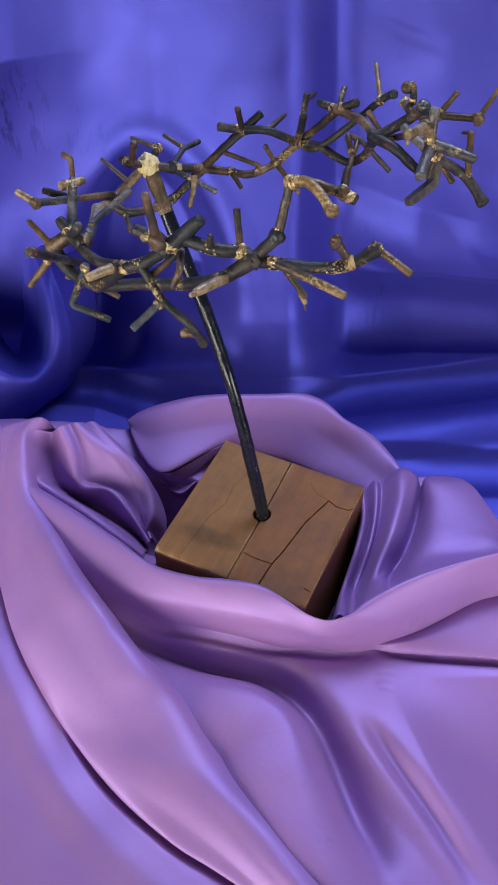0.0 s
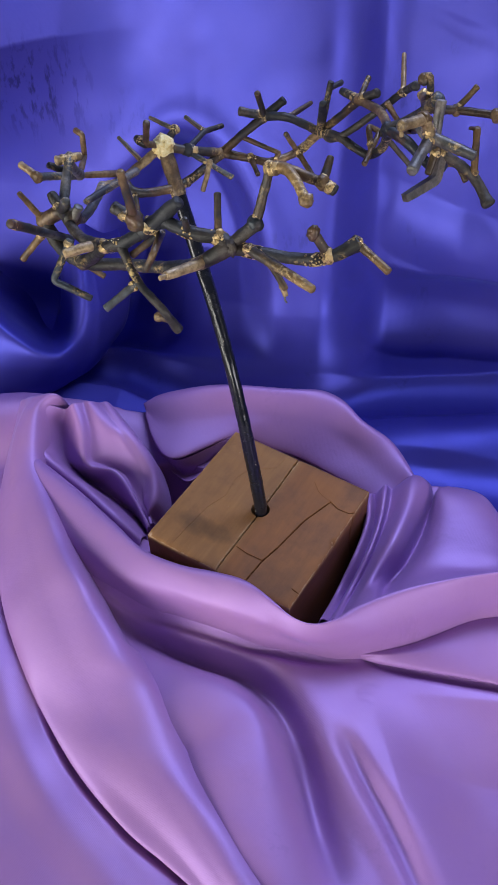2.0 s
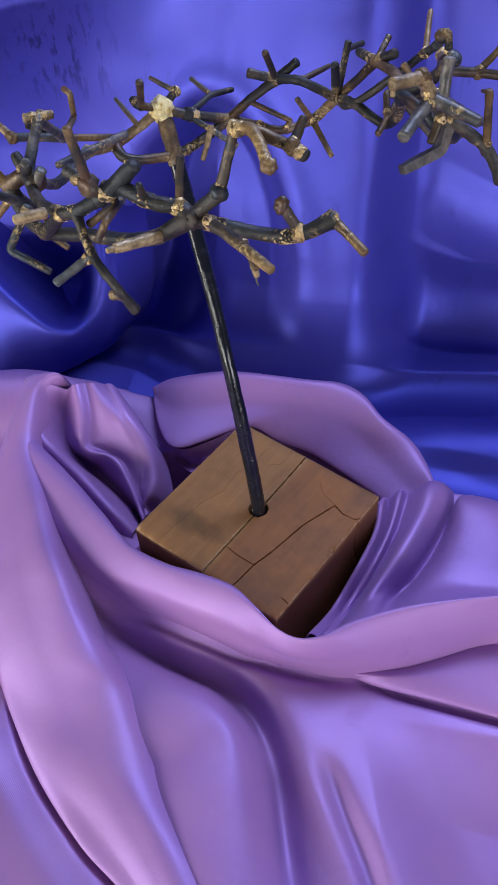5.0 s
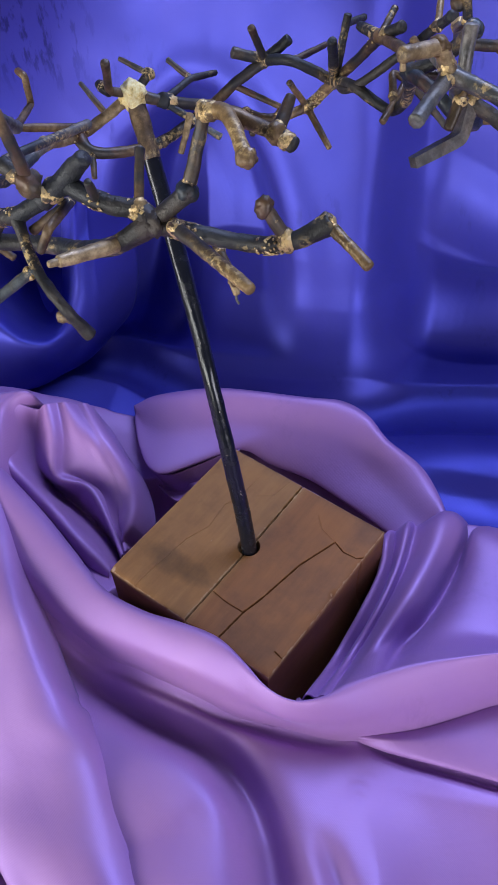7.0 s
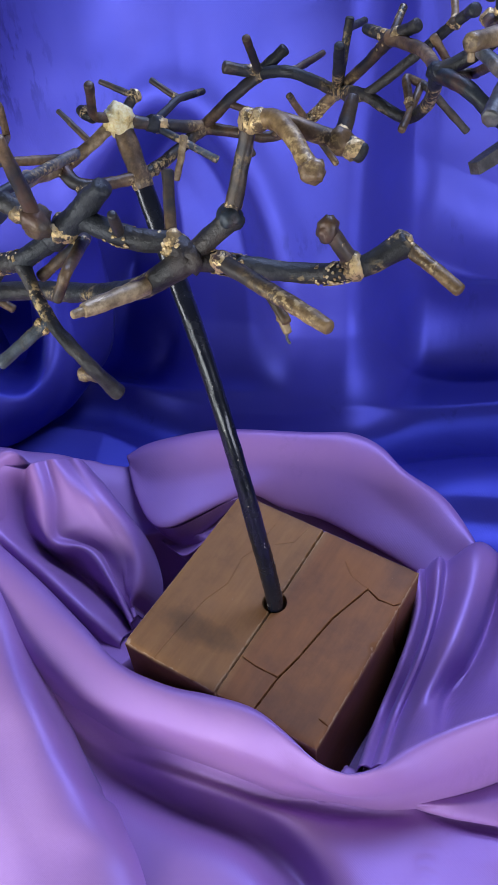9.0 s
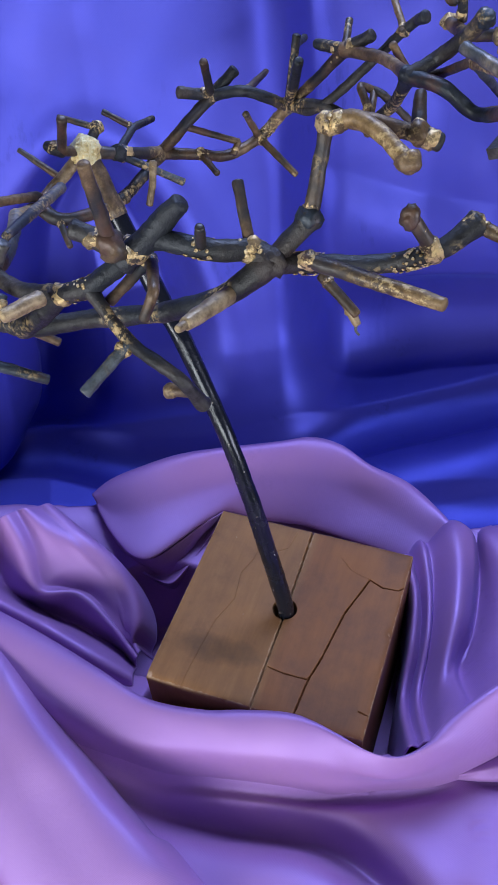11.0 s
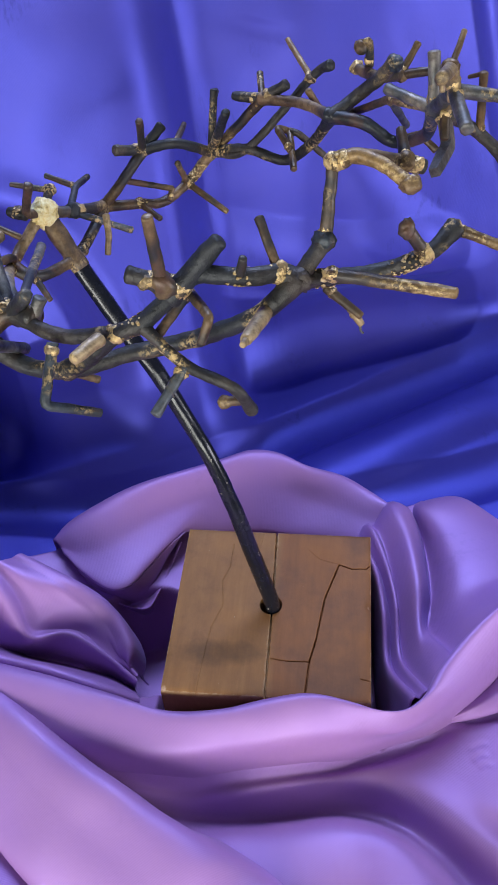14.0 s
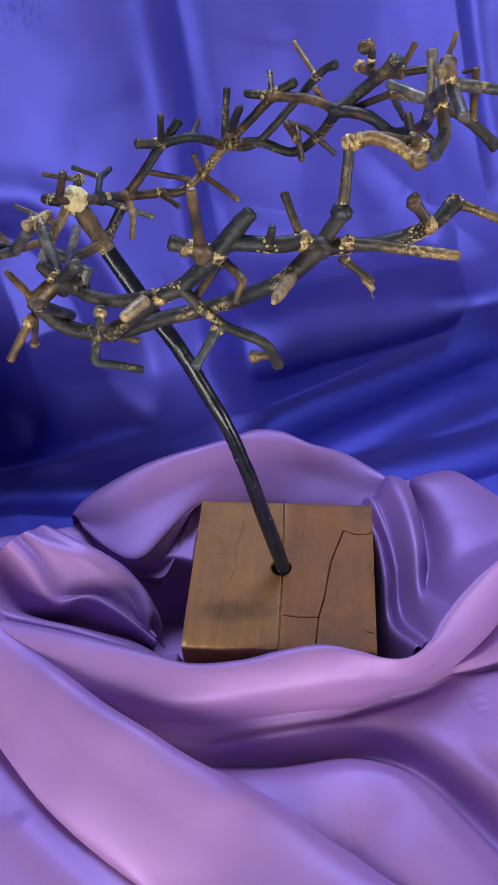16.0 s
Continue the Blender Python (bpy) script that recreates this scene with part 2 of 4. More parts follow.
    # pale bare wood where the edge is chipped
    for place_x, place_y, size in ((0.0495, 0.0034, 420.0), (-0.0492, -0.0490, 300.0)):
        away_x, away_y = sums("MULTIPLY", sums("SUBTRACT", axes.outputs["X"], place_x), size), sums("MULTIPLY", sums("SUBTRACT", axes.outputs["Y"], place_y), size)
        bare = ramp(tree, sums("ADD", sums("ADD", sums("ADD", sums("MULTIPLY", away_x, away_x), sums("MULTIPLY", away_y, away_y)), sums("MULTIPLY", sums("SUBTRACT", 0.05, axes.outputs["Z"]), 220.0)), ragged), (0.7, (0.85,)), (1.3, (0.0,)))
        tint = mix(tree, bare, tint, (0.60, 0.42, 0.27))
    tree.links.new(tint, bsdf.inputs["Base Color"])
    tree.links.new(ramp(tree, broad, (0.3, (0.58,)), (0.7, (0.75,))), bsdf.inputs["Roughness"])
    bsdf.inputs["Specular IOR Level"].default_value = 0.3
    first = bump(tree, bsdf, grain, 0.18, 0.0008)
    bump(tree, bsdf, noise_map(tree, 90.0, 5.0, 0.6, coords), 0.2, 0.0008, first)
    return m


def plain(name, colour, rough, scale=6.0):
    m, tree, bsdf = material(name)
    dim = tuple(c * 0.9 for c in colour)
    tree.links.new(mix(tree, noise_map(tree, scale), colour, dim), bsdf.inputs["Base Color"])
    bsdf.inputs["Roughness"].default_value = rough
    bump(tree, bsdf, noise_map(tree, scale * 20), 0.1, 0.002)
    return m


LEAF, CRUST, LACQUER, WOOD = leaf_material(), crust_material(), lacquer_material(), wood_material()
PLASTER, BOARDS, TABLE = plain("wall_paint", (0.08, 0.078, 0.075), 0.8), plain("floor_boards", (0.13, 0.09, 0.06), 0.5), plain("table_wood", (0.014, 0.009, 0.006), 0.85)


# ---- building helpers ----
def part(name, bm, mat, parent=None, label="", smooth=True):
    mesh = bpy.data.meshes.new(name)
    bm.to_mesh(mesh)
    bm.free()
    if smooth:
        mesh.shade_smooth()
    mesh.materials.append(mat)
    ob = new(name, mesh)
    if parent is not None:
        ob.parent = parent
    return tagged(ob, label)


def slab(bm, low, high):
    made = bmesh.ops.create_cube(bm, size=1.0)["verts"]
    size = [b - a for a, b in zip(low, high)]
    middle = [(a + b) / 2 for a, b in zip(low, high)]
    for v in made:
        v.co = Vector([c * s + m for c, s, m in zip(v.co, size, middle)])


def boxes(name, mat, *pairs, label="", category="", kind="structure"):
    bm = bmesh.new()
    for low, high in pairs:
        slab(bm, low, high)
    ob = part(name, bm, mat, None, "", False)
    return tagged(ob, label, category, "", kind)


def curve_points(points, step):
    """A smooth line through the points, cut into short steps."""
    p = [np.array(q, float) for q in points]
    if len(p) == 2:
        n = max(2, int(np.linalg.norm(p[1] - p[0]) / step))
        return [p[0] + (p[1] - p[0]) * i / n for i in range(n + 1)]
    p = [2 * p[0] - p[1]] + p + [2 * p[-1] - p[-2]]
    out = []
    for a, b, c, d in zip(p, p[1:], p[2:], p[3:]):
        n = max(2, int(np.linalg.norm(c - b) / step))
        for i in range(n):
            t = i / n
            out.append(0.5 * (2 * b + (c - a) * t + (2 * a - 5 * b + 4 * c - d) * t * t + (3 * b - a - 3 * c + d) * t ** 3))
    return out + [p[-2]]


def tube(bm, line, radius_at, sides=10, rough=0.08, cut=0.22):
    """A lumpy round rod along a line, with worn, slightly domed ends."""
    count = len(line)
    tangents = [line[min(i + 1, count - 1)] - line[max(i - 1, 0)] for i in range(count)]
    tangents = [t / (np.linalg.norm(t) + 1e-12) for t in tangents]
    side = np.cross(tangents[0], (0.3, 0.5, 0.8))
    side /= np.linalg.norm(side)
    rings, path, turned = [], list(line), list(tangents)
    first, last = radius_at(0.0), radius_at(1.0)
    stations = [(line[0] - tangents[0] * first * cut, tangents[0], first * 0.5), (line[0] - tangents[0] * first * cut * 0.75, tangents[0], first * 0.8), (line[0] - tangents[0] * first * cut * 0.4, tangents[0], first * 0.95)]
    stations += [(q, t, radius_at(i / (count - 1))) for i, (q, t) in enumerate(zip(path, turned))]
    stations += [(line[-1] + tangents[-1] * last * cut * 0.4, tangents[-1], last * 0.95), (line[-1] + tangents[-1] * last * cut * 0.75, tangents[-1], last * 0.8), (line[-1] + tangents[-1] * last * cut, tangents[-1], last * 0.5)]
    for q, t, r in stations:
        side = side - t * (side @ t)
        side /= np.linalg.norm(side)
        other = np.cross(t, side)
        ring = []
        for k in range(sides):
            angle = 2 * math.pi * k / sides
            way = side * math.cos(angle) + other * math.sin(angle)
            spot = Vector(q + way * r)
            lump = noise.noise(spot * 260.0) * 1.2 + noise.noise(spot * 700.0) * 0.7
            ring.append(bm.verts.new(q + way * r * (1 + rough * lump)))
        rings.append(ring)
    for a, b in zip(rings, rings[1:]):
        for k in range(sides):
            bm.faces.new((a[k], a[(k + 1) % sides], b[(k + 1) % sides], b[k]))
    bm.faces.new(rings[0][::-1]), bm.faces.new(rings[-1])


# ---- the unseen room round the table, its openings cut to fit the lamps ----
boxes("floor", BOARDS, ((-1.9, -2.1, -0.80), (1.9, 1.7, -0.764)))
boxes("ceiling", PLASTER, ((-1.9, -2.1, 1.66), (1.9, 0.52, 1.74)), ((-1.9, 1.32, 1.66), (1.9, 1.7, 1.74)), ((-1.9, 0.52, 1.66), (-0.19, 1.32, 1.74)), ((0.91, 0.52, 1.66), (1.9, 1.32, 1.74)))
boxes("wall_north", PLASTER, ((-1.9, 1.6, -0.764), (1.9, 1.7, 1.66)))
boxes("wall_west", PLASTER, ((-1.9, -2.1, -0.764), (-1.8, -1.42, 1.66)), ((-1.9, -0.38, -0.764), (-1.8, 1.6, 1.66)), ((-1.9, -1.42, -0.764), (-1.8, -0.38, 0.04)), ((-1.9, -1.42, 0.68), (-1.8, -0.38, 1.66)))
boxes("wall_east", PLASTER, ((1.8, -2.1, -0.764), (1.9, -1.95, 1.66)), ((1.8, -0.65, -0.764), (1.9, 1.6, 1.66)), ((1.8, -1.95, -0.764), (1.9, -0.65, 0.02)), ((1.8, -1.95, 0.78), (1.9, -0.65, 1.66)))
boxes("wall_south", PLASTER, ((-1.8, -2.1, -0.764), (1.8, -2.0, -0.02)), ((-1.8, -2.1, 0.86), (1.8, -2.0, 1.66)), ((-0.05, -2.1, -0.02), (1.8, -2.0, 0.86)), ((-1.8, -2.1, -0.02), (-1.45, -2.0, 0.86)))


def table():
    """A plain wooden table under the cloths."""
    top = new("table")
    top.location = (0, 0.1, -0.764)
    tagged(top, "plain brown wooden table fully covered by satin cloths", "table", "", "")
    bm = bmesh.new()
    slab(bm, (-0.75, -0.65, 0.694), (0.75, 0.65, 0.7256))
    bmesh.ops.bevel(bm, geom=bm.edges[:], offset=0.004, segments=2, affect="EDGES")
    part("tabletop", bm, TABLE, top)
    for x in (-0.68, 0.68):
        for y in (-0.58, 0.58):
            bm = bmesh.new()
            slab(bm, (x - 0.03, y - 0.03, 0), (x + 0.03, y + 0.03, 0.695))
            part("leg", bm, TABLE, top)


table()


# ---- the lilac cloth ----
def ridge(inner, inner_fall, outer, outer_fall, *points):
    """A fold along a crest of (x, y, height), in millimetres: its width and how it falls off, to the left and to the right of the way it runs."""
    line = np.array(curve_points([np.array(p) / 1000 for p in points], 0.006))
    return line, inner / 1000, inner_fall, outer / 1000, outer_fall


def fold_height(X, Y, fold, base):
    line, inner, inner_fall, outer, outer_fall = fold
    best = np.full(X.shape, 9.0)
    signed, crest, fade = np.zeros(X.shape), np.zeros(X.shape), np.ones(X.shape)
    for i, (a, b) in enumerate(zip(line, line[1:])):
        dx, dy = b[0] - a[0], b[1] - a[1]
        length = dx * dx + dy * dy + 1e-12
        raw = ((X - a[0]) * dx + (Y - a[1]) * dy) / length
        t = np.clip(raw, 0, 1)
        px, py = X - a[0] - t * dx, Y - a[1] - t * dy
        d = px * px + py * py
        near = d < best
        best = np.where(near, d, best)
        signed = np.where(near, np.sign(dx * py - dy * px) * np.sqrt(d), signed)
        crest = np.where(near, a[2] + t * (b[2] - a[2]), crest)
    wide = np.where(signed > 0, inner, outer)
    u = np.clip(np.abs(signed) / wide, 0, 1)
    bell = (1 - u * u) ** np.where(signed > 0, inner_fall, outer_fall)
    return (crest - base) * bell


def smooth_max(a, b, k):
    h = np.clip(0.5 + 0.5 * (a - b) / k, 0, 1)
    return b + (a - b) * h + k * h * (1 - h)


def soft_noise(X, Y, scale, seed):
    """Cheap smooth noise: a few crossed waves."""
    rng = np.random.RandomState(seed)
    total = np.zeros(X.shape)
    for _ in range(7):
        angle, phase, stretch = rng.uniform(0, math.pi), rng.uniform(0, 6.28), rng.uniform(0.6, 1.8)
        total += np.sin((X * math.cos(angle) + Y * math.sin(angle)) * scale * stretch + phase + 1.7 * np.sin((Y * math.cos(angle) - X * math.sin(angle)) * scale * 0.6 + phase))
    return total / 7


def crease(X, Y, depth, width, *points):
    """A furrow along a line in millimetres, running out at its ends."""
    line = np.array(curve_points([np.array((*p, 0)) / 1000 for p in points], 0.0012))
    furrow = np.zeros(X.shape)
    for i, q in enumerate(line):
        here = 1 - abs(2 * i / (len(line) - 1) - 1) ** 5
        furrow = np.maximum(furrow, here * np.exp(-((X - q[0]) ** 2 + (Y - q[1]) ** 2) / (width / 1000) ** 2))
    return depth / 1000 * furrow


FOLDS = [
    ridge(45, 1.2, 70, 1.2, (-207, -10, 18), (-154, -107, 14), (-116, -173, 11), (-82, -214, 9)),  # outer layer
    ridge(13, 1.3, 18, 1.3, (-164, -68, 15), (-135, -122, 14), (-104, -165, 13), (-70, -196, 12), (-42, -218, 11)),  # small fold
    ridge(60, 1.2, 13, 1, (-124, -27, 23), (-104, -37, 25), (-75, -52, 26), (-44, -65, 26), (-13, -75, 25), (15, -89, 22), (35, -109, 19), (54, -134, 17), (72, -161, 15), (91, -188, 14), (109, -215, 13)),  # strip beyond the valley
    ridge(34, 1.1, 74, 1.3, (-102, -77, 12), (-69, -92, 19), (-36, -105, 25), (-10, -112, 29), (7, -124, 30), (12, -147, 29), (17, -172, 27), (24, -198, 25), (34, -224, 22)),  # broad sheet
    ridge(30, 0.8, 40, 1.2, (-215, 85, 40), (-186, 95, 36), (-148, 106, 28), (-97, 106, 20)),  # flat behind
    ridge(40, 1.6, 14, 1.3, (62, -104, 8), (77, -137, 16), (95, -161, 17), (113, -192, 16), (130, -221, 14)),  # far swell
]
BASE = 0.006
EDGE = [0.095, 0.108, 0.108, 0.12, 0.06, 0.064, 0.056, 0.043, 0.026, -0.005, -0.04, -0.10]


def spaced(low, fine_low, fine_high, high, fine, coarse):
    """Stations that lie close together in the middle stretch."""
    return np.concatenate([np.arange(low, fine_low, coarse), np.arange(fine_low, fine_high, fine), np.arange(fine_high, high, coarse)])


gx, gy = np.meshgrid(spaced(-0.40, -0.20, 0.19, 0.40, 0.00125, 0.006), spaced(-0.42, -0.21, 0.15, 0.17, 0.00125, 0.006))
cloth = BASE + 0.002 * soft_noise(gx, gy, 30, 3)
for fold in FOLDS:
    cloth = smooth_max(cloth, BASE + fold_height(gx, gy, fold, BASE), 0.008)
# the hollow in which the block stands
turn = radians(-25.9)
bx, by = gx * math.cos(turn) + gy * math.sin(turn), -gx * math.sin(turn) + gy * math.cos(turn)
hollow = np.clip((0.057 - np.maximum(np.abs(bx), np.abs(by))) / 0.005, 0, 1)
pit = np.clip((0.036 - np.hypot(gx + 0.063, gy - 0.032)) / 0.012, 0, 1)
hollow = np.maximum(hollow, pit)
hollow = np.maximum(hollow, np.clip((0.066 - bx) / 0.006, 0, 1) * np.clip((by + 0.036) / 0.008, 0, 1) * np.clip((0.03 - by) / 0.01, 0, 1) * (bx > 0))
cloth = cloth * (1 - hollow) + hollow * np.minimum(cloth, -0.0368)
cloth += 0.0006 * soft_noise(gx, gy, 120, 5)
# the far edge of the cloth, tucked under the blue one
border = np.interp(gx, [-0.40, -0.19, -0.10, 0.0, 0.10, 0.125, 0.14, 0.15, 0.16, 0.185, 0.24, 0.40], EDGE)
beyond = np.clip((gy - border + 0.004 * soft_noise(gx, gy, 60, 6)) / 0.010, 0, 1)
cloth = cloth * (1 - beyond) + beyond * -0.027
cloth -= crease(gx, gy, 7, 3, (-114, -119), (-85, -154), (-53, -180), (-29, -195), (-9, -208))  # foot of the large fold
cloth -= crease(gx, gy, 16, 9, (-86, -58), (-62, -69), (-42, -77), (-20, -84), (-3, -90), (10, -99), (22, -112), (32, -130), (40, -150), (48, -172), (58, -196))  # foot of the strip
cloth -= crease(gx, gy, 4, 5, (56, -120), (65, -135), (76, -154), (86, -172), (95, -190), (106, -212))  # furrow beyond the strip
cloth -= crease(gx, gy, 11, 14, (-96, -128), (-76, -140), (-53, -160), (-27, -184), (-3, -208), (21, -232), (40, -250))  # under the large fold
cloth -= crease(gx, gy, 6, 3, (-112, -34), (-93, -46), (-72, -56.5), (-44, -64.5), (-10, -73.5), (10, -78), (30, -80), (50, -79), (66, -77))  # under the front rim
cloth -= crease(gx, gy, 5, 3, (66, -73), (86, -77), (113, -80), (146, -83), (179, -87))  # under the side tuck
cloth -= crease(gx, gy, 0.7, 1.3, (65, -96), (70, -94), (74, -95))  # small wrinkle
cloth -= crease(gx, gy, 0.6, 1.2, (67, -90), (73, -89), (77, -90))  # small wrinkle
cloth -= crease(gx, gy, 0.6, 1.2, (66, -100), (70, -99), (74, -101))  # small wrinkle
# past the far swell the sheet falls away to the side
slope = np.clip((gx - 0.082 + 0.3 * (gy + 0.13)) / 0.14, 0, 1) * np.clip((-0.092 - gy) / 0.045, 0, 1)
cloth -= 0.034 * slope
LILAC_NET, BLUE_NET = ([], []), ([], [])


def add_grid(net, grid):
    """Adds rows of places to a cloth as a net of quads."""
    verts, faces = net
    rows, columns = grid.shape[:2]
    index = len(verts) + np.arange(rows * columns).reshape(rows, columns)
    verts.extend(grid.reshape(-1, 3).tolist())
    faces.extend(np.stack([index[:-1, :-1], index[:-1, 1:], index[1:, 1:], index[1:, :-1]], -1).reshape(-1, 4).tolist())


def finish_cloth(name, net, mat, label):
    mesh = bpy.data.meshes.new(name)
    mesh.from_pydata(net[0], [], net[1])
    mesh.shade_smooth()
    mesh.materials.append(mat)
    ob = new(name, mesh)
    solid = ob.modifiers.new("thickness", "SOLIDIFY")
    solid.thickness, solid.offset = 0.0008, -1.0
    tagged(ob, label, "cloth")


def rail(*points):
    """A smooth line through points in millimetres, cut into even steps."""
    line = np.array(curve_points([np.array(p) / 1000 for p in points], 0.002))
    run = np.concatenate([[0], np.cumsum(np.linalg.norm(np.diff(line, axis=0), axis=1))]) 
    even = np.linspace(0, run[-1], 170)
    return np.stack([np.interp(even, run, line[:, k]) for k in range(3)], -1)


def patch(net, *rails):
    """A turned-over stretch of the cloth, drawn smoothly from rail to rail."""
    stack = np.stack(rails)
    steps = 12
    padded = np.concatenate([2 * stack[:1] - stack[1:2], stack, 2 * stack[-1:] - stack[-2:-1]])
    rows = []
    for i in range(len(stack) - 1):
        a, b, c, d = padded[i:i + 4]
        for j in range(steps):
            t = j / steps
            rows.append(0.5 * (2 * b + (c - a) * t + (2 * a - 5 * b + 4 * c - d) * t * t + (3 * b - a - 3 * c + d) * t ** 3))
    grid = np.array(rows + [stack[-1]])
    grid[..., 2] += 0.0005 * soft_noise(grid[..., 0], grid[..., 1], 110, len(rails))
    add_grid(net, grid[::-1])


# towards its outer hem the cloth comes down to the table
hem = np.clip(np.maximum(np.abs(gx) - 0.26, -0.29 - gy) / 0.09, 0, 1)
cloth = cloth * (1 - hem) + hem * -0.0368
add_grid(LILAC_NET, np.stack([gx, gy, cloth], -1))
past = ((beyond >= 1) & (gy > 0.05))[:-1, :-1].reshape(-1)
LILAC_NET[1][:] = [face for face, gone in zip(LILAC_NET[1], past) if not gone]
patch(LILAC_NET,  # front rim of the nest
    rail((-168, 51, 13), (-143, 34, 13), (-113, 11, 14), (-89, -9, 15), (-67, -27, 15), (-43, -37, 17), (-23, -41, 19), (-3, -47, 21), (12, -57, 21), (24, -66, 19), (36, -69, 17), (49, -66, 19), (62, -57, 21), (87, -45, 23), (111, -37, 24), (140, -29, 24), (183, -18, 22)),
    rail((-168, 44, 47), (-143, 27, 47), (-113, 4, 48), (-89, -16, 49), (-67, -34, 49), (-43, -44, 51), (-23, -48, 53), (-3, -54, 55), (12, -64, 55), (24, -73, 53), (36, -76, 51), (49, -73, 53), (62, -64, 55), (87, -52, 57), (111, -44, 58), (140, -36, 58), (183, -25, 56)),
    rail((-147, 8, 41), (-114, -22, 42), (-81, -44, 43), (-46, -57, 44), (-13, -66, 45), (10, -74, 45), (32, -81, 44), (59, -76, 44), (83, -65, 45), (112, -52, 46), (141, -40, 46), (185, -29, 44)),
    rail((-132, -14, 28), (-108, -34, 28), (-71, -53, 28), (-44, -61, 28), (-10, -70, 28), (10, -75, 27), (30, -76, 25), (51, -76, 23), (71, -72, 22), (92, -65, 24), (111, -56, 26), (129, -47, 28), (145, -42, 28), (189, -32, 26)),
    rail((-132, -15, 2), (-108, -35, 2), (-71, -54, 2), (-44, -62, 2), (-10, -71, 2), (10, -76, 1), (30, -77, -1), (51, -77, -3), (71, -73, -4), (92, -66, -2), (111, -57, 0), (129, -48, 2), (145, -43, 2), (189, -33, 0)),
)
patch(LILAC_NET,  # large fold along the side
    rail((-138, 86, 30), (-148, 74, 28), (-146, 53, 22), (-140, 33, 16), (-128, 11, 15), (-116, -12, 16), (-104, -33, 17), (-91, -52, 18), (-80, -67, 15), (-68, -81, 12), (-60, -85, 12), (-43, -103, 12), (-25, -125, 12), (-6, -152, 13), (16, -179, 13), (37, -206, 13), (59, -232, 13)),
    rail((-147, 80, 60), (-157, 68, 58), (-155, 47, 52), (-149, 27, 46), (-137, 5, 45), (-125, -18, 46), (-113, -39, 47), (-100, -58, 48), (-89, -73, 45), (-77, -87, 42), (-66, -101, 38), (-54, -113, 31), (-40, -135, 28), (-23, -160, 27), (-2, -183, 26), (19, -211, 25), (41, -236, 24)),
    rail((-163, 80, 58), (-170, 65, 52), (-167, 36, 48), (-152, -6, 42), (-134, -43, 40), (-115, -77, 38), (-96, -104, 34), (-76, -128, 27), (-53, -151, 27), (-27, -176, 25), (-3, -201, 23), (21, -226, 22)),
    rail((-175, 90, 45), (-176, 53, 40), (-172, 11, 31), (-157, -35, 28), (-141, -70, 27), (-122, -102, 24), (-102, -127, 20), (-74, -155, 21), (-46, -176, 19), (-18, -197, 18), (8, -220, 17)),
    rail((-184, 96, 34), (-179, 38, 28), (-173, -6, 24), (-160, -46, 20), (-148, -72, 17), (-132, -98, 14), (-113, -124, 14), (-84, -157, 14), (-52, -184, 14), (-29, -198, 14), (-9, -211, 14), (10, -226, 14)),
    rail((-178, 103, 25), (-173, 45, 19), (-167, 1, 15), (-154, -39, 11), (-142, -65, 8), (-126, -91, 5), (-107, -117, 5), (-78, -150, 5), (-46, -177, 5), (-23, -191, 5), (-3, -204, 5), (16, -219, 5)),
)
patch(LILAC_NET,  # side tuck
    rail((47, -55, 2), (60, -62, 10), (96, -50, 12), (127, -33, 14), (150, -26, 15), (196, -15, 14)),
    rail((48, -62, 6), (63, -72, 16), (100, -65, 19), (129, -52, 21), (151, -47, 21), (188, -41, 19)),
    rail((50, -63, 4), (62, -72, 12), (82, -74, 18), (113, -70, 20), (141, -66, 20), (183, -63, 18)),
    rail((50, -64, 2), (61, -70, 9), (79, -76, 12), (105, -79, 14), (139, -82, 14), (178, -87, 14)),
    rail((50, -53, -7), (61, -59, 0), (79, -65, 3), (105, -68, 5), (139, -71, 5), (178, -76, 5)),
)
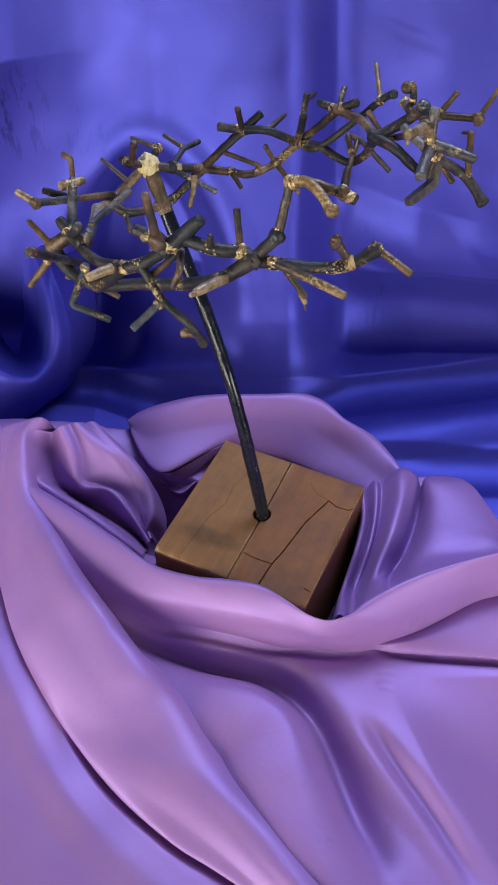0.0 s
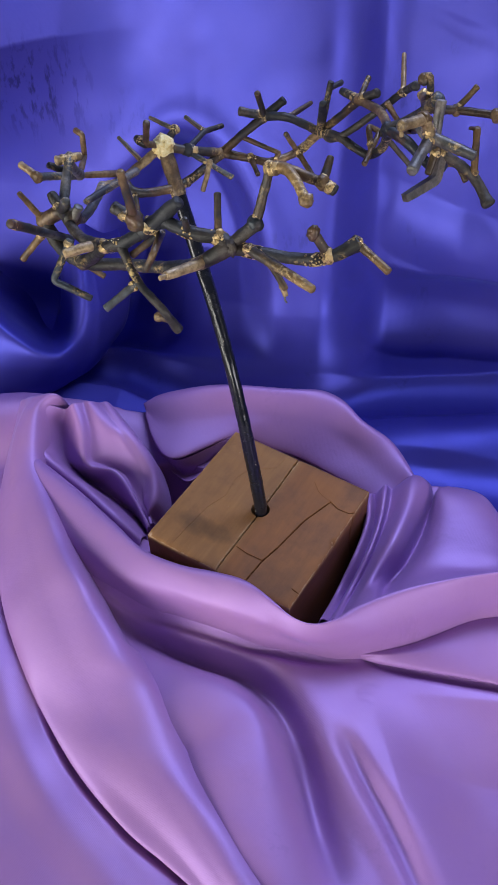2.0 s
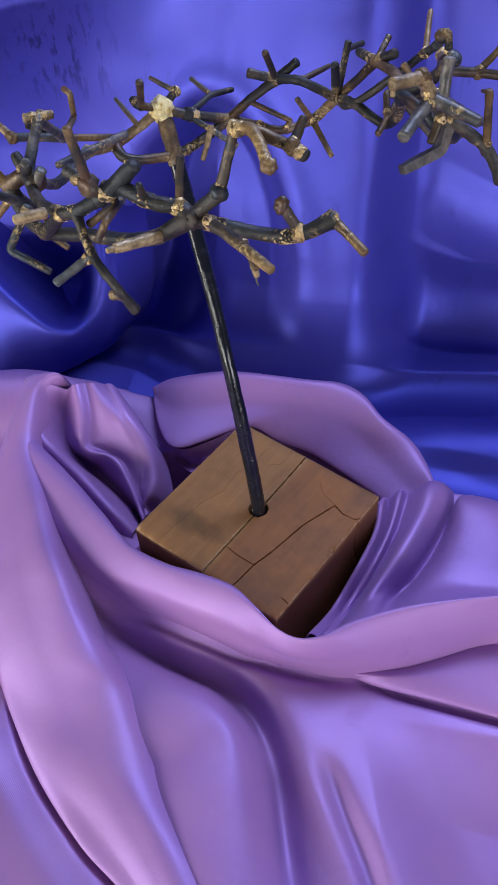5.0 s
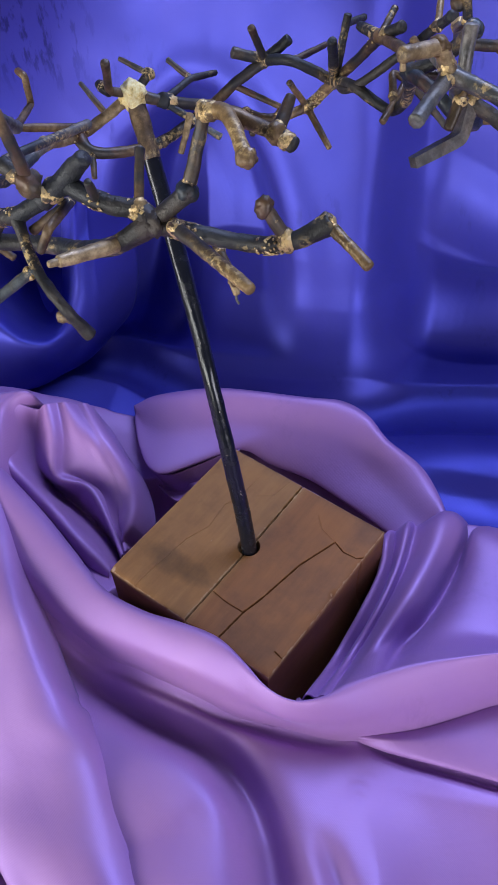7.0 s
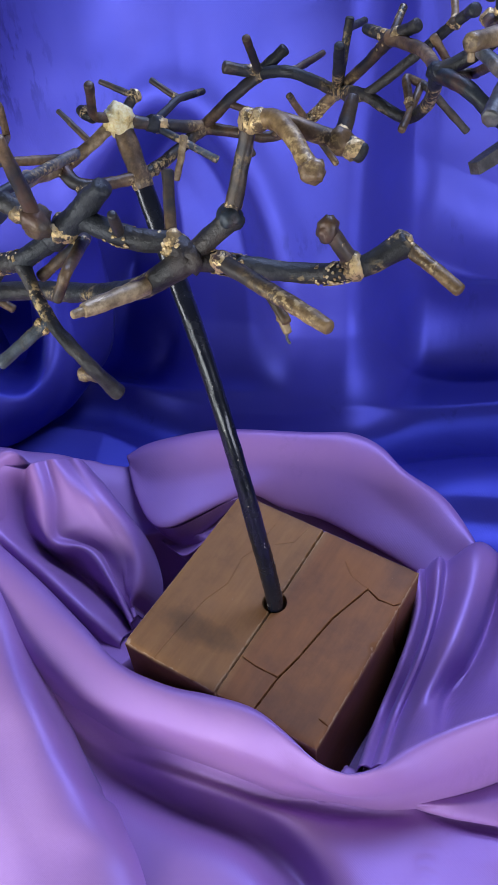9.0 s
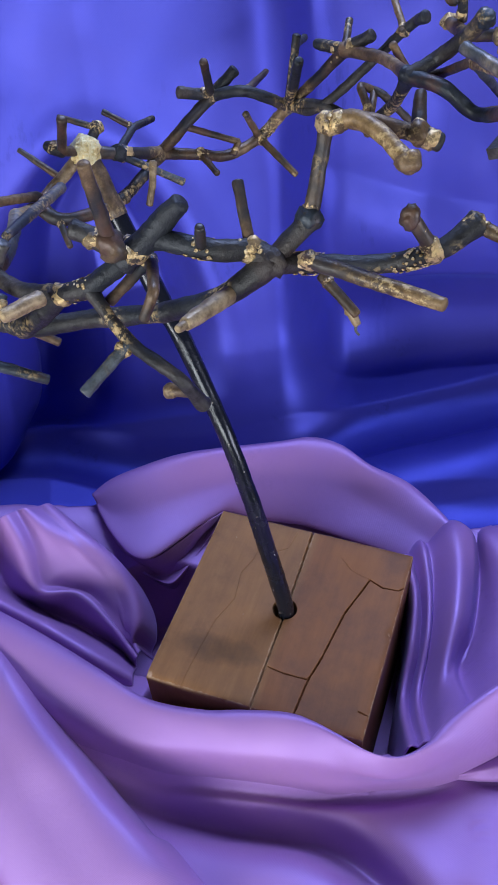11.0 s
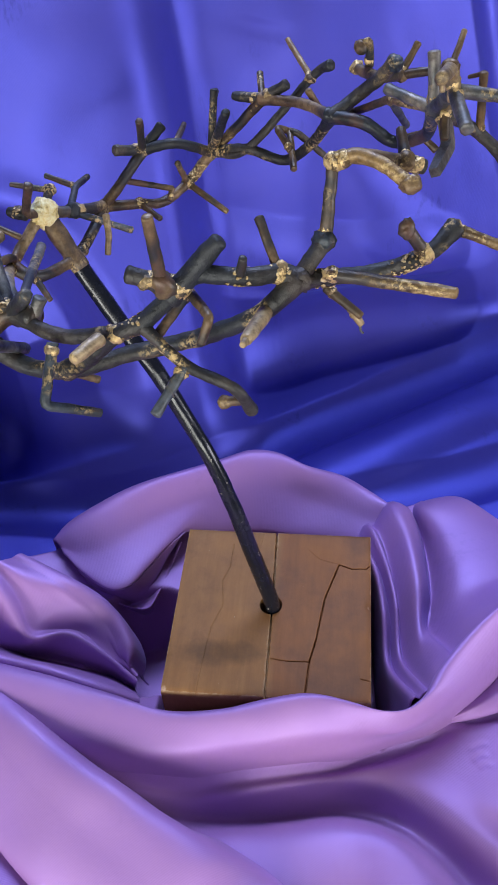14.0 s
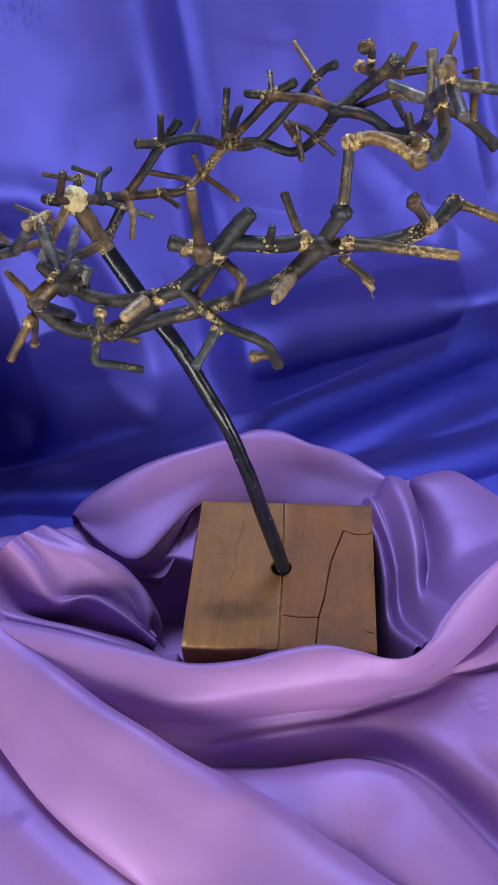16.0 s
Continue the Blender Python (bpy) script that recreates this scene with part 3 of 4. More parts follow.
patch(LILAC_NET,  # back rim
    rail((-97, 124, -6), (-86, 128, 0), (-69, 130, 5), (-44, 132, 10), (-16, 131, 12), (13, 131, 12), (32, 133, 10), (48, 126, 8), (62, 112, 4), (81, 103, -4), (92, 90, -8), (100, 72, -9), (104, 60, -14), (106, 49, -20), (104, 32, -24), (95, 8, -28)),
    rail((-97, 110, 26), (-86, 114, 32), (-69, 116, 37), (-44, 118, 42), (-16, 117, 44), (13, 117, 44), (32, 119, 42), (48, 112, 40), (62, 98, 36), (81, 89, 28), (92, 76, 24), (100, 58, 23), (104, 46, 18), (106, 35, 12), (104, 18, 8), (95, -6, 4)),
    rail((-94, 102, 27), (-82, 91, 27), (-62, 89, 30), (-32, 97, 33), (-8, 98, 34), (17, 98, 33), (41, 90, 29), (64, 74, 23), (79, 60, 19), (90, 50, 18), (96, 41, 14), (98, 33, 8), (91, 11, 5), (83, -14, 2)),
    rail((-93, 98, 24), (-86, 81, 24), (-75, 65, 24), (-64, 62, 24), (-48, 71, 25), (-34, 80, 26), (-20, 86, 25), (-4, 82, 20), (20, 76, 18), (44, 63, 16), (67, 50, 13), (78, 41, 11), (85, 35, 9), (88, 26, 5), (81, 4, 2), (71, -21, 0)),
    rail((-90, 112, 16), (-83, 95, 16), (-72, 79, 16), (-61, 76, 16), (-45, 85, 17), (-31, 94, 18), (-17, 100, 17), (-1, 96, 12), (23, 90, 10), (47, 77, 8), (70, 64, 5), (81, 55, 3), (88, 49, 1), (91, 40, -3), (84, 18, -6), (74, -7, -8)),
    rail((-88, 118, 2), (-81, 101, 2), (-70, 85, 2), (-59, 82, 2), (-43, 91, 3), (-29, 100, 4), (-15, 106, 3), (1, 102, -2), (25, 96, -4), (49, 83, -6), (72, 70, -9), (83, 61, -11), (90, 55, -13), (93, 46, -17), (86, 24, -20), (76, -1, -22)),
)
patch(LILAC_NET,  # fan of pleats
    rail((70, 52, -30), (65, 34, -20), (64, 14, -20), (57, -10, -22), (46, -38, -22), (38, -74, 5)),
    rail((71, 54, 0), (67.5, 36, 26), (67, 16, 26), (60, -8, 22), (49, -36, 16), (41, -73, 48)),
    rail((76, 60, -2), (73, 43, 20), (72, 18, 19), (65.5, -7, 16), (54, -34, 11), (46, -72, 47)),
    rail((81, 63, 3), (79, 46, 27), (76, 20, 27), (69, -6, 25), (57, -35, 19), (49, -71, 49)),
    rail((87, 66, 2), (84, 47, 21), (80, 22, 20), (72, -4, 19), (60, -35, 17), (52, -71, 48)),
    rail((102, 72, 9), (97, 54, 29), (92, 27, 33), (82, -3, 33), (67, -37, 30), (58, -70, 53)),
    rail((112, 69, 5), (107, 51, 24), (100, 26, 26), (90, -1, 26), (76, -25, 24), (69, -61, 50)),
    rail((117, 66, -4), (112, 48, 13), (105, 23, 12), (95, -1, 11), (83, -22, 13), (78, -53, 42)),
    rail((123, 69, 3), (117, 51, 23), (117, 28, 26), (112, 3, 27), (101, -22, 29), (99, -49, 55)),
    rail((148, 65, 2), (142, 47, 22), (146, 19, 25), (143, -1, 27), (138, -19, 30), (136, -39, 55)),
    rail((164, 48, -8), (158, 33, 10), (166, 8, 14), (174, -5, 16), (176, -9, 22), (167, -31, 53)),
    rail((172, 54, -28), (166, 39, -10), (174, 14, -6), (182, 1, -4), (184, -3, 2), (175, -25, 33)),
)
patch(LILAC_NET,  # swirl
    rail((-159, 67, 38), (-159, 54, 30), (-153, 38, 22), (-139, 28, 18), (-117, 13, 16), (-96, -2, 11), (-78, -12, 0)),
    rail((-158, 72, 58), (-158, 59, 50), (-152, 43, 42), (-138, 33, 38), (-116, 18, 36), (-95, 3, 31), (-77, -7, 20)),
    rail((-144, 77, 50), (-147, 71, 36), (-142, 55, 24), (-128, 45, 16), (-106, 33, 10), (-87, 20, 6), (-77, 8, 4)),
    rail((-136, 74, 58), (-129, 58, 50), (-125, 44, 42), (-120, 38, 36), (-103, 37, 32), (-87, 22, 24), (-75, 6, 16)),
    rail((-131, 79, 55), (-122, 61, 47), (-119, 46, 37), (-110, 44, 32), (-96, 39, 28), (-85, 23, 21), (-75, 10, 12)),
    rail((-126, 79, 56), (-111, 60, 50), (-100, 49, 42), (-92, 42, 34), (-85, 33, 28), (-81, 24, 22), (-74, 9, 16)),
    rail((-121, 82, 52), (-102, 60, 50), (-90, 47, 41), (-83, 38, 32), (-80, 29, 27), (-79, 21, 22), (-74, 13, 12)),
    rail((-114, 84, 50), (-95, 64, 46), (-81, 50, 38), (-73, 34, 30), (-72, 21, 25), (-76, 15, 19), (-74, 12, 14)),
    rail((-109, 92, 22), (-90, 72, 18), (-76, 58, 10), (-68, 42, 2), (-67, 29, -3), (-71, 23, -9), (-69, 20, -14)),
)
patch(LILAC_NET,  # tucked pleats
    rail((-91, 94, 24), (-85, 82, 19), (-75, 70, 16), (-64, 66, 17), (-49, 72, 21), (-35, 79, 25), (-23, 83, 28)),
    rail((-89, 93, 16), (-83, 79, 12), (-72, 68, 10), (-62, 64, 11), (-49, 68, 13), (-37, 78, 17), (-25, 87, 22)),
    rail((-89, 99, 7), (-80, 80, 3), (-69, 69, 1), (-59, 64, 3), (-50, 68, 5), (-39, 81, 8), (-26, 91, 14)),
    rail((-85, 94, 9), (-74, 69, 7), (-63, 59, 5), (-56, 55, 7), (-49, 60, 9), (-38, 72, 12), (-26, 86, 17)),
    rail((-86, 103, -4), (-74, 78, -8), (-62, 65, -9), (-55, 62, -8), (-49, 68, -6), (-39, 80, -3), (-27, 96, 2)),
    rail((-85, 106, -9), (-71, 79, -12), (-60, 66, -13), (-54, 65, -13), (-48, 71, -12), (-39, 84, -10), (-28, 101, -6)),
)
finish_cloth("lilac_cloth", LILAC_NET, LILAC, "crumpled lilac satin cloth gathered round the wooden block")

# ---- the blue cloth behind ----
profile = np.array(curve_points([(0, 0.02, -0.011), (0, 0.1, -0.011), (0, 0.16, -0.0112), (0, 0.215, -0.0112), (0, 0.238, -0.0095), (0, 0.251, -0.001), (0, 0.257, 0.018), (0, 0.261, 0.05), (0, 0.269, 0.1), (0, 0.279, 0.15), (0, 0.293, 0.21), (0, 0.309, 0.27), (0, 0.328, 0.34), (0, 0.345, 0.42), (0, 0.355, 0.465), (0, 0.372, 0.492), (0, 0.42, 0.50), (0, 0.5, 0.47)], 0.004))
along = np.concatenate([[0], np.cumsum(np.linalg.norm(np.diff(profile, axis=0), axis=1))])
su, sv = np.meshgrid(spaced(-0.5, -0.27, 0.36, 0.501, 0.0018, 0.006), np.linspace(0, along[-1], 500))
py, pz = np.interp(sv, along, profile[:, 1]), np.interp(sv, along, profile[:, 2])
# where the broad fold comes down, the cloth sweeps out over the table
sweep = np.array(curve_points([(0, 0.02, -0.011), (0, 0.10, -0.011), (0, 0.145, -0.0105), (0, 0.18, -0.005), (0, 0.205, 0.011), (0, 0.222, 0.04), (0, 0.236, 0.08), (0, 0.251, 0.13), (0, 0.273, 0.2), (0, 0.297, 0.27), (0, 0.322, 0.34), (0, 0.342, 0.42), (0, 0.354, 0.465), (0, 0.372, 0.492), (0, 0.42, 0.50), (0, 0.5, 0.47)], 0.004))
run = np.concatenate([[0], np.cumsum(np.linalg.norm(np.diff(sweep, axis=0), axis=1))])
share = np.clip((su + 0.135) / 0.075, 0, 1) * np.clip((0.082 - su) / 0.058, 0, 1)
share = share * share * (3 - 2 * share)
py = py * (1 - share) + share * np.interp(sv * run[-1] / along[-1], run, sweep[:, 1])
pz = pz * (1 - share) + share * np.interp(sv * run[-1] / along[-1], run, sweep[:, 2])
# behind the nest it sags into a trough
sag = np.clip((su + 0.13) / 0.06, 0, 1) * np.clip((0.37 - su) / 0.06, 0, 1) * np.clip((0.03 - pz) / 0.036, 0, 1)
pz = pz - 0.014 * sag
# at one side the hanging cloth comes forward
forward = np.clip((-0.085 - su) / 0.12, 0, 1.6) * np.clip((pz - 0.10) / 0.12, 0, 1)
py = py - 0.045 * forward * forward
ty, tz = np.gradient(py, axis=0), np.gradient(pz, axis=0)
size = np.sqrt(ty ** 2 + tz ** 2)
ny, nz = -tz / size, ty / size
# the cloth turns softly from the table to the wall, so its folds do too
for way in (ny, nz):
    padded = np.pad(way, ((12, 12), (0, 0)), mode="edge")
    way[:] = sum(padded[i:i + len(way)] for i in range(25)) / 25
BACK_FOLDS = [
    ridge(48, 1.5, 88, 1.2, (8, 546, 17), (12, 496, 17), (15, 420, 15), (17, 326, 11), (18, 262, 8), (20, 220, 6), (19, 178, 4), (17, 146, 2)),  # broad upright fold
    ridge(70, 1.5, 30, 1.4, (84, 520, 0), (74, 440, -4), (66, 370, -8), (62, 310, -9), (62, 270, -7), (66, 235, 0)),  # furrow beside it
    ridge(50, 1.5, 40, 1.4, (-120, 548, 5), (-128, 462, 4), (-140, 390, 3)),  # upright fold
    ridge(120, 1.3, 120, 1.4, (165, 544, 9), (189, 456, 9), (228, 348, 8), (255, 268, 6)),  # upright fold
    ridge(30, 1.2, 34, 1.2, (40, 262, 0), (70, 254, -8), (105, 248, -18), (140, 250, -20), (195, 246, -16), (244, 244, -12)),  # shaded hollow
    ridge(30, 1.4, 30, 1.3, (70, 326, 2), (110, 312, 5), (160, 300, 6), (236, 290, 5)),  # bulge over the hollow
    ridge(24, 1.4, 24, 1.4, (284, 470, -12), (296, 400, -14), (312, 330, -6)),  # deep fold
    ridge(26, 1.4, 34, 1.4, (150, 380, 1), (188, 334, 4), (238, 286, 5), (286, 236, 5), (270, 168, 3)),  # slanting fold
    ridge(5, 1.2, 8, 1.2, (84, 475, 0), (97, 471, -0.5), (111, 465, -0.7), (127, 461, -0.5), (142, 457, 0)),  # small crease
    ridge(28, 1.4, 28, 1.4, (50, 120, 1), (101, 122, 6), (149, 126, 7), (200, 134, 7), (258, 142, 5)),  # swell on the table
    ridge(24, 1.2, 26, 1.2, (-190, 172, -4), (-140, 170, -14), (-90, 160, -9), (-30, 152, -7), (30, 158, -8), (90, 166, -9), (150, 174, -9), (220, 184, -8), (290, 190, -4)),  # dip behind it
    ridge(26, 1.2, 24, 1.2, (90, 84, -3), (130, 80, -8), (180, 76, -9), (240, 76, -8), (310, 80, -4)),  # dip before it
]


def scoop(X, Y, depth, lip, reach, *rim):
    """A hollow under an overhanging rim (millimetres): steep below the rim, running out downward."""
    line = np.array(curve_points([np.array((*p, 0)) / 1000 for p in rim], 0.004))[:, :2]
    best, signed = np.full(X.shape, 9.0), np.zeros(X.shape)
    for (ax, ay), (ex, ey) in zip(line, line[1:]):
        dx, dy = ex - ax, ey - ay
        t = np.clip(((X - ax) * dx + (Y - ay) * dy) / (dx * dx + dy * dy + 1e-12), 0, 1)
        qx, qy = X - ax - t * dx, Y - ay - t * dy
        d = qx * qx + qy * qy
        near = d < best
        best = np.where(near, d, best)
        signed = np.where(near, np.sign(dy * qx - dx * qy) * np.sqrt(d), signed)
    inward = np.clip(signed / (lip / 1000), 0, 1)
    out = np.clip((signed - reach / 3000) / (reach / 1500), 0, 1)
    rim_roll = 0.004 * np.exp(-((signed + 0.006) / 0.012) ** 2)
    return rim_roll - depth / 1000 * inward ** 2 * (3 - 2 * inward) * (1 - out ** 2 * (3 - 2 * out))


rise = np.clip((pz + 0.004) / 0.08, 0, 1)
push = 0.0025 * soft_noise(su, sv, 20, 12) + 0.0006 * soft_noise(su, sv, 95, 9)
push += rise * (0.0004 * soft_noise(su, sv * 0.3, 40, 21) + 0.0003 * soft_noise(su + 0.3 * sv, sv * 0.4, 150, 22))
for fold in BACK_FOLDS:
    push = push + fold_height(su, sv, fold, 0.0)
push += scoop(su, sv, 56, 34, 150, (-180, 150), (-172, 240), (-158, 300), (-142, 344), (-104, 378), (-72, 372), (-47, 350), (-24, 306), (-10, 240), (-4, 150)) * np.clip((sv - 0.19) / 0.07, 0, 1)
push = smooth_max(push, (-0.034 - pz) / np.maximum(nz, 0.05) * (nz > 0.05) - (nz <= 0.05), 0.006)
# its side hems come down to the table
hem = np.clip((np.abs(su) - 0.38) / 0.10, 0, 1) * np.clip((0.05 - pz) / 0.05, 0, 1)
add_grid(BLUE_NET, np.stack([su, py + ny * push, pz + nz * push - 0.0265 * hem * hem * (3 - 2 * hem)], -1))
under = ((np.abs(su + 0.015) < 0.11) & (py < 0.085))[:-1, :-1].reshape(-1)
BLUE_NET[1][:] = [face for face, gone in zip(BLUE_NET[1], under) if not gone]
patch(BLUE_NET,  # hanging swag
    rail((-160, 316, 71), (-148, 280, 64), (-139, 258, 52), (-134, 247, 32), (-135, 240, 14), (-138, 230, -0), (-146, 218, -9), (-161, 203, -12), (-177, 188, -13), (-209, 170, -13), (-242, 160, -11)),
    rail((-170, 274, 75), (-158, 238, 68), (-149, 216, 56), (-144, 205, 36), (-145, 198, 18), (-148, 188, 4), (-156, 176, -5), (-171, 161, -8), (-187, 146, -9), (-219, 128, -9), (-252, 118, -7)),
    rail((-176, 272, 75), (-161, 230, 70), (-152, 207, 57), (-149, 193, 40), (-150, 184, 25), (-155, 175, 14), (-165, 164, 7), (-180, 151, 5), (-197, 141, 3), (-226, 128, 1), (-251, 122, -2)),
    rail((-183, 272, 71), (-168, 224, 68), (-161, 200, 58), (-160, 187, 46), (-162, 176, 35), (-165, 165, 30), (-171, 153, 31), (-182, 148, 36), (-194, 148, 44), (-217, 155, 58), (-241, 165, 71)),
    rail((-191, 292, 90), (-187, 270, 67), (-182, 244, 52), (-178, 225, 38), (-179, 215, 22), (-182, 208, 10), (-190, 204, 1), (-200, 204, 2), (-211, 206, 11), (-236, 212, 29), (-261, 222, 45)),
    rail((-197, 294, 105), (-196, 276, 71), (-195, 256, 43), (-196, 247, 20), (-199, 243, 2), (-203, 240, -8), (-209, 240, -14), (-218, 240, -8), (-229, 242, 4), (-245, 246, 19), (-269, 250, 40)),
    rail((-197, 324, 110), (-196, 306, 76), (-195, 286, 48), (-196, 277, 25), (-199, 273, 7), (-203, 270, -3), (-209, 270, -9), (-218, 270, -3), (-229, 272, 9), (-245, 276, 24), (-269, 280, 45)),
)
finish_cloth("blue_cloth", BLUE_NET, BLUE, "royal blue satin cloth hung as a backdrop in soft folds")

# ---- the sculpture on its block ----
sculpture = new("tree_sculpture")
tagged(sculpture, "dark metal wire tree with gold joints on a cracked wooden block", "sculpture")


def groove(x, y, depth, width, *points):
    """How deep a crack along points (millimetres) cuts at each place."""
    best = np.full(x.shape, 9.0)
    for a, b in zip(points, points[1:]):
        (ax, ay), (bx_, by_) = (np.array(a) / 1000, np.array(b) / 1000)
        dx, dy = bx_ - ax, by_ - ay
        t = np.clip(((x - ax) * dx + (y - ay) * dy) / (dx * dx + dy * dy), 0, 1)
        best = np.minimum(best, np.hypot(x - ax - t * dx, y - ay - t * dy))
    wander = 1 + 0.5 * soft_noise(x, y, 900, 8)
    return depth / 1000 * np.exp(-(best / (width / 1000 * wander)) ** 2)


def wooden_base():
    """A block with a glued seam, drying cracks, worn edges and a drilled hole."""
    half, top, low, n = 0.05, 0.05, -0.036, 440
    line = np.linspace(-half, half, n)
    x, y = np.meshgrid(line, line)
    cut = groove(x, y, 3.2, 0.34, (0, -52), (-0.1, -4.5), (-0.3, 12), (-1.2, 52))
    cut = np.maximum(cut, groove(x, y, 3.1, 0.26, (18.6, -52), (19.2, -44), (20.2, -30), (23, -17.7), (26.5, 7.3), (33.4, 29.6)))
    cut = np.maximum(cut, groove(x, y, 2.1, 0.19, (33.4, 29.6), (40, 27), (47.7, 27.6), (53, 34)))
    cut = np.maximum(cut, groove(x, y, 0.4, 0.15, (33.4, 29.6), (23.2, 32.4), (17, 38.3)))
    cut = np.maximum(cut, groove(x, y, 1.6, 0.17, (1, -29.5), (9, -30.5), (20.2, -30.2)))
    cut = np.maximum(cut, groove(x, y, 0.6, 0.14, (-33.2, -52), (-31.7, -31), (-30.1, -13.5), (-25.5, 0), (-27.5, 15.5), (-24.3, 25), (-24, 40)))
    cut = np.maximum(cut, groove(x, y, 1.2, 0.19, (45, -38), (48, -38.5), (53, -39)))
    cut = np.maximum(cut, groove(x, y, 0.35, 0.14, (-18, 30), (-10, 36), (-8, 50)))
    rim = np.hypot(x + 0.0009, y - 0.0018)
    cut = np.maximum(cut, 0.012 * np.clip((0.0057 - rim) / 0.0008, 0, 1))
    chip = 0.0016 * np.exp(-(np.hypot(x - 0.0506, y - 0.0034) / 0.0022) ** 2) + 0.0012 * np.exp(-(np.hypot(x + 0.05, y + 0.05) / 0.002) ** 2)
    margin = np.minimum(half - np.abs(x), half - np.abs(y))
    worn = 0.0009 * np.exp(-margin / (0.0011 * (1.2 + 0.8 * soft_noise(x, y, 260, 4))))
    z = top - cut - chip - worn + 0.00018 * soft_noise(x, y, 120, 2)
    verts = np.stack([x, y, z], -1).reshape(-1, 3).tolist()
    index = np.arange(n * n).reshape(n, n)
    faces = np.stack([index[:-1, :-1], index[:-1, 1:], index[1:, 1:], index[1:, :-1]], -1).reshape(-1, 4).tolist()
    border = np.concatenate([index[0, :], index[1:, -1], index[-1, -2::-1], index[-2:0, -1 - (n - 1)]])
    ring = border.tolist()
    levels = 18
    for k in range(1, levels + 1):
        start = len(verts)
        down = k / levels
        for j in border:
            vx, vy, vz = verts[j]
            split = 0.0012 * math.exp(-((vx - 0.05) / 0.001) ** 2) * math.exp(-((vy - 0.030 + 0.004 * math.sin(down * 7)) / 0.0006) ** 2)
            bulge = 1.0 + 0.0016 * math.sin(vx * 160 + vy * 130 + down * 4)
            verts.append((vx * bulge - split, vy * bulge, vz + (low - vz) * down))
        fresh = list(range(start, start + len(ring)))
        for a in range(len(ring)):
            b = (a + 1) % len(ring)
            faces.append((ring[b], ring[a], fresh[a], fresh[b]))
        ring = fresh
    faces.append(ring[::-1])
    mesh = bpy.data.meshes.new("wooden_base")
    mesh.from_pydata(verts, [], faces)
    mesh.shade_smooth()
    mesh.materials.append(WOOD)
    mesh.validate()
    ob = new("wooden_base", mesh)
    ob.rotation_euler = (0, 0, radians(-25.9))
    ob.parent = sculpture
    tagged(ob, "cracked brown wooden block with a glued seam")


wooden_base()


def trunk():
    bm = bmesh.new()
    path = [(0.5, 0.5, 38), (0.2, 1.2, 53), (-3.2, 6.7, 73), (-6.8, 11.0, 92), (-9.9, 14.8, 110), (-12.6, 18.2, 122), (-15.2, 21.6, 134), (-19.0, 27.2, 147.6), (-23.0, 34.5, 158.5), (-31.5, 48, 181), (-38.3, 60, 193.5), (-49, 77.5, 216), (-51.6, 81.4, 221.6)]
    line = curve_points([np.array(p) / 1000 for p in path], 0.002)
    tube(bm, line, lambda t: 0.0038 * (1.0 + 0.06 * math.sin(9 * t)), 16, 0.035)
    part("trunk", bm, LACQUER, sculpture, "bent glossy black lacquered metal rod")

    bm = bmesh.new()
    tube(bm, curve_points([np.array(p) / 1000 for p in [(-50.8, 80.2, 220), (-54.6, 86, 229), (-58.3, 91.5, 237.9)]], 0.002), lambda t: 0.0041 + 0.0002 * math.sin(11 * t), 16, 0.05)
    part("rod_end", bm, BRONZE, sculpture, "browned bare end of the rod")


trunk()


def bent_line(points, step):
    """Straight lengths with short bends between them."""
    out = []
    for a, b in zip(points, points[1:]):
        n = max(3, int(np.linalg.norm(b - a) / step))
        out += [a + (b - a) * i / n for i in range(n)]
    out.append(points[-1])
    for _ in range(2):
        out = [out[0]] + [0.25 * a + 0.5 * b + 0.25 * c for a, b, c in zip(out, out[1:], out[2:])] + [out[-1]]
    return out


def branch(parent, name, mat, radius, *points):
    """A length of torched metal rod along points in millimetres, thicker at its joints."""
    bm = bmesh.new()
    line = [np.array(p) / 1000 for p in points]
    if name == "limb":
        line = curve_points(line, 0.0013)
    else:
        line = bent_line(line, 0.0012)
    r = radius * (0.88 if name == "limb" else 0.78 if mat is OCHRE else 0.83) / 1000
    tip = 0.10 if math.sin(points[-1][0] * 5.3 + points[-1][1]) > 0 else -0.06
    shape = (lambda t: r * (0.94 + 0.32 * math.exp(-14 * t) + 0.32 * math.exp(-14 * (1 - t)))) if name == "limb" else (lambda t: r * (1.04 - 0.16 * t + tip * max(0.0, (t - 0.8) / 0.2)))
    sides, dome = (4, 0.06) if mat is SLATE else (8, 0.3) if mat in (GREY, TEAL) else (14, 0.45)
    tube(bm, line, shape, sides, 0.015 if mat is SLATE else 0.10, dome)
    ob = part(name, bm, mat, parent, "", mat is not SLATE)
    if name == "twig" and radius > 1.5 and math.sin(points[0][0] * 7.1 + points[-1][2] * 3.3) > -0.35:
        start, way = np.array(points[0]), np.array(points[1]) - np.array(points[0])
        knob(parent, GOLD, radius * 1.1, start + way / np.linalg.norm(way) * radius * 1.1)
    return ob


def knob(parent, mat, radius, place, name="solder_joint"):
    """A blob of solder or a melted end."""
    bm = bmesh.new()
    bmesh.ops.create_icosphere(bm, subdivisions=3, radius=radius / 1000)
    middle = Vector(place) / 1000
    for v in bm.verts:
        spot = v.co + middle
        v.co = spot + v.co * (0.30 * noise.noise(spot * 190) + 0.20 * noise.noise(spot * 520) + 0.12 * noise.noise(spot * 1100)) - v.co * 0.15
    return part(name, bm, mat, parent)


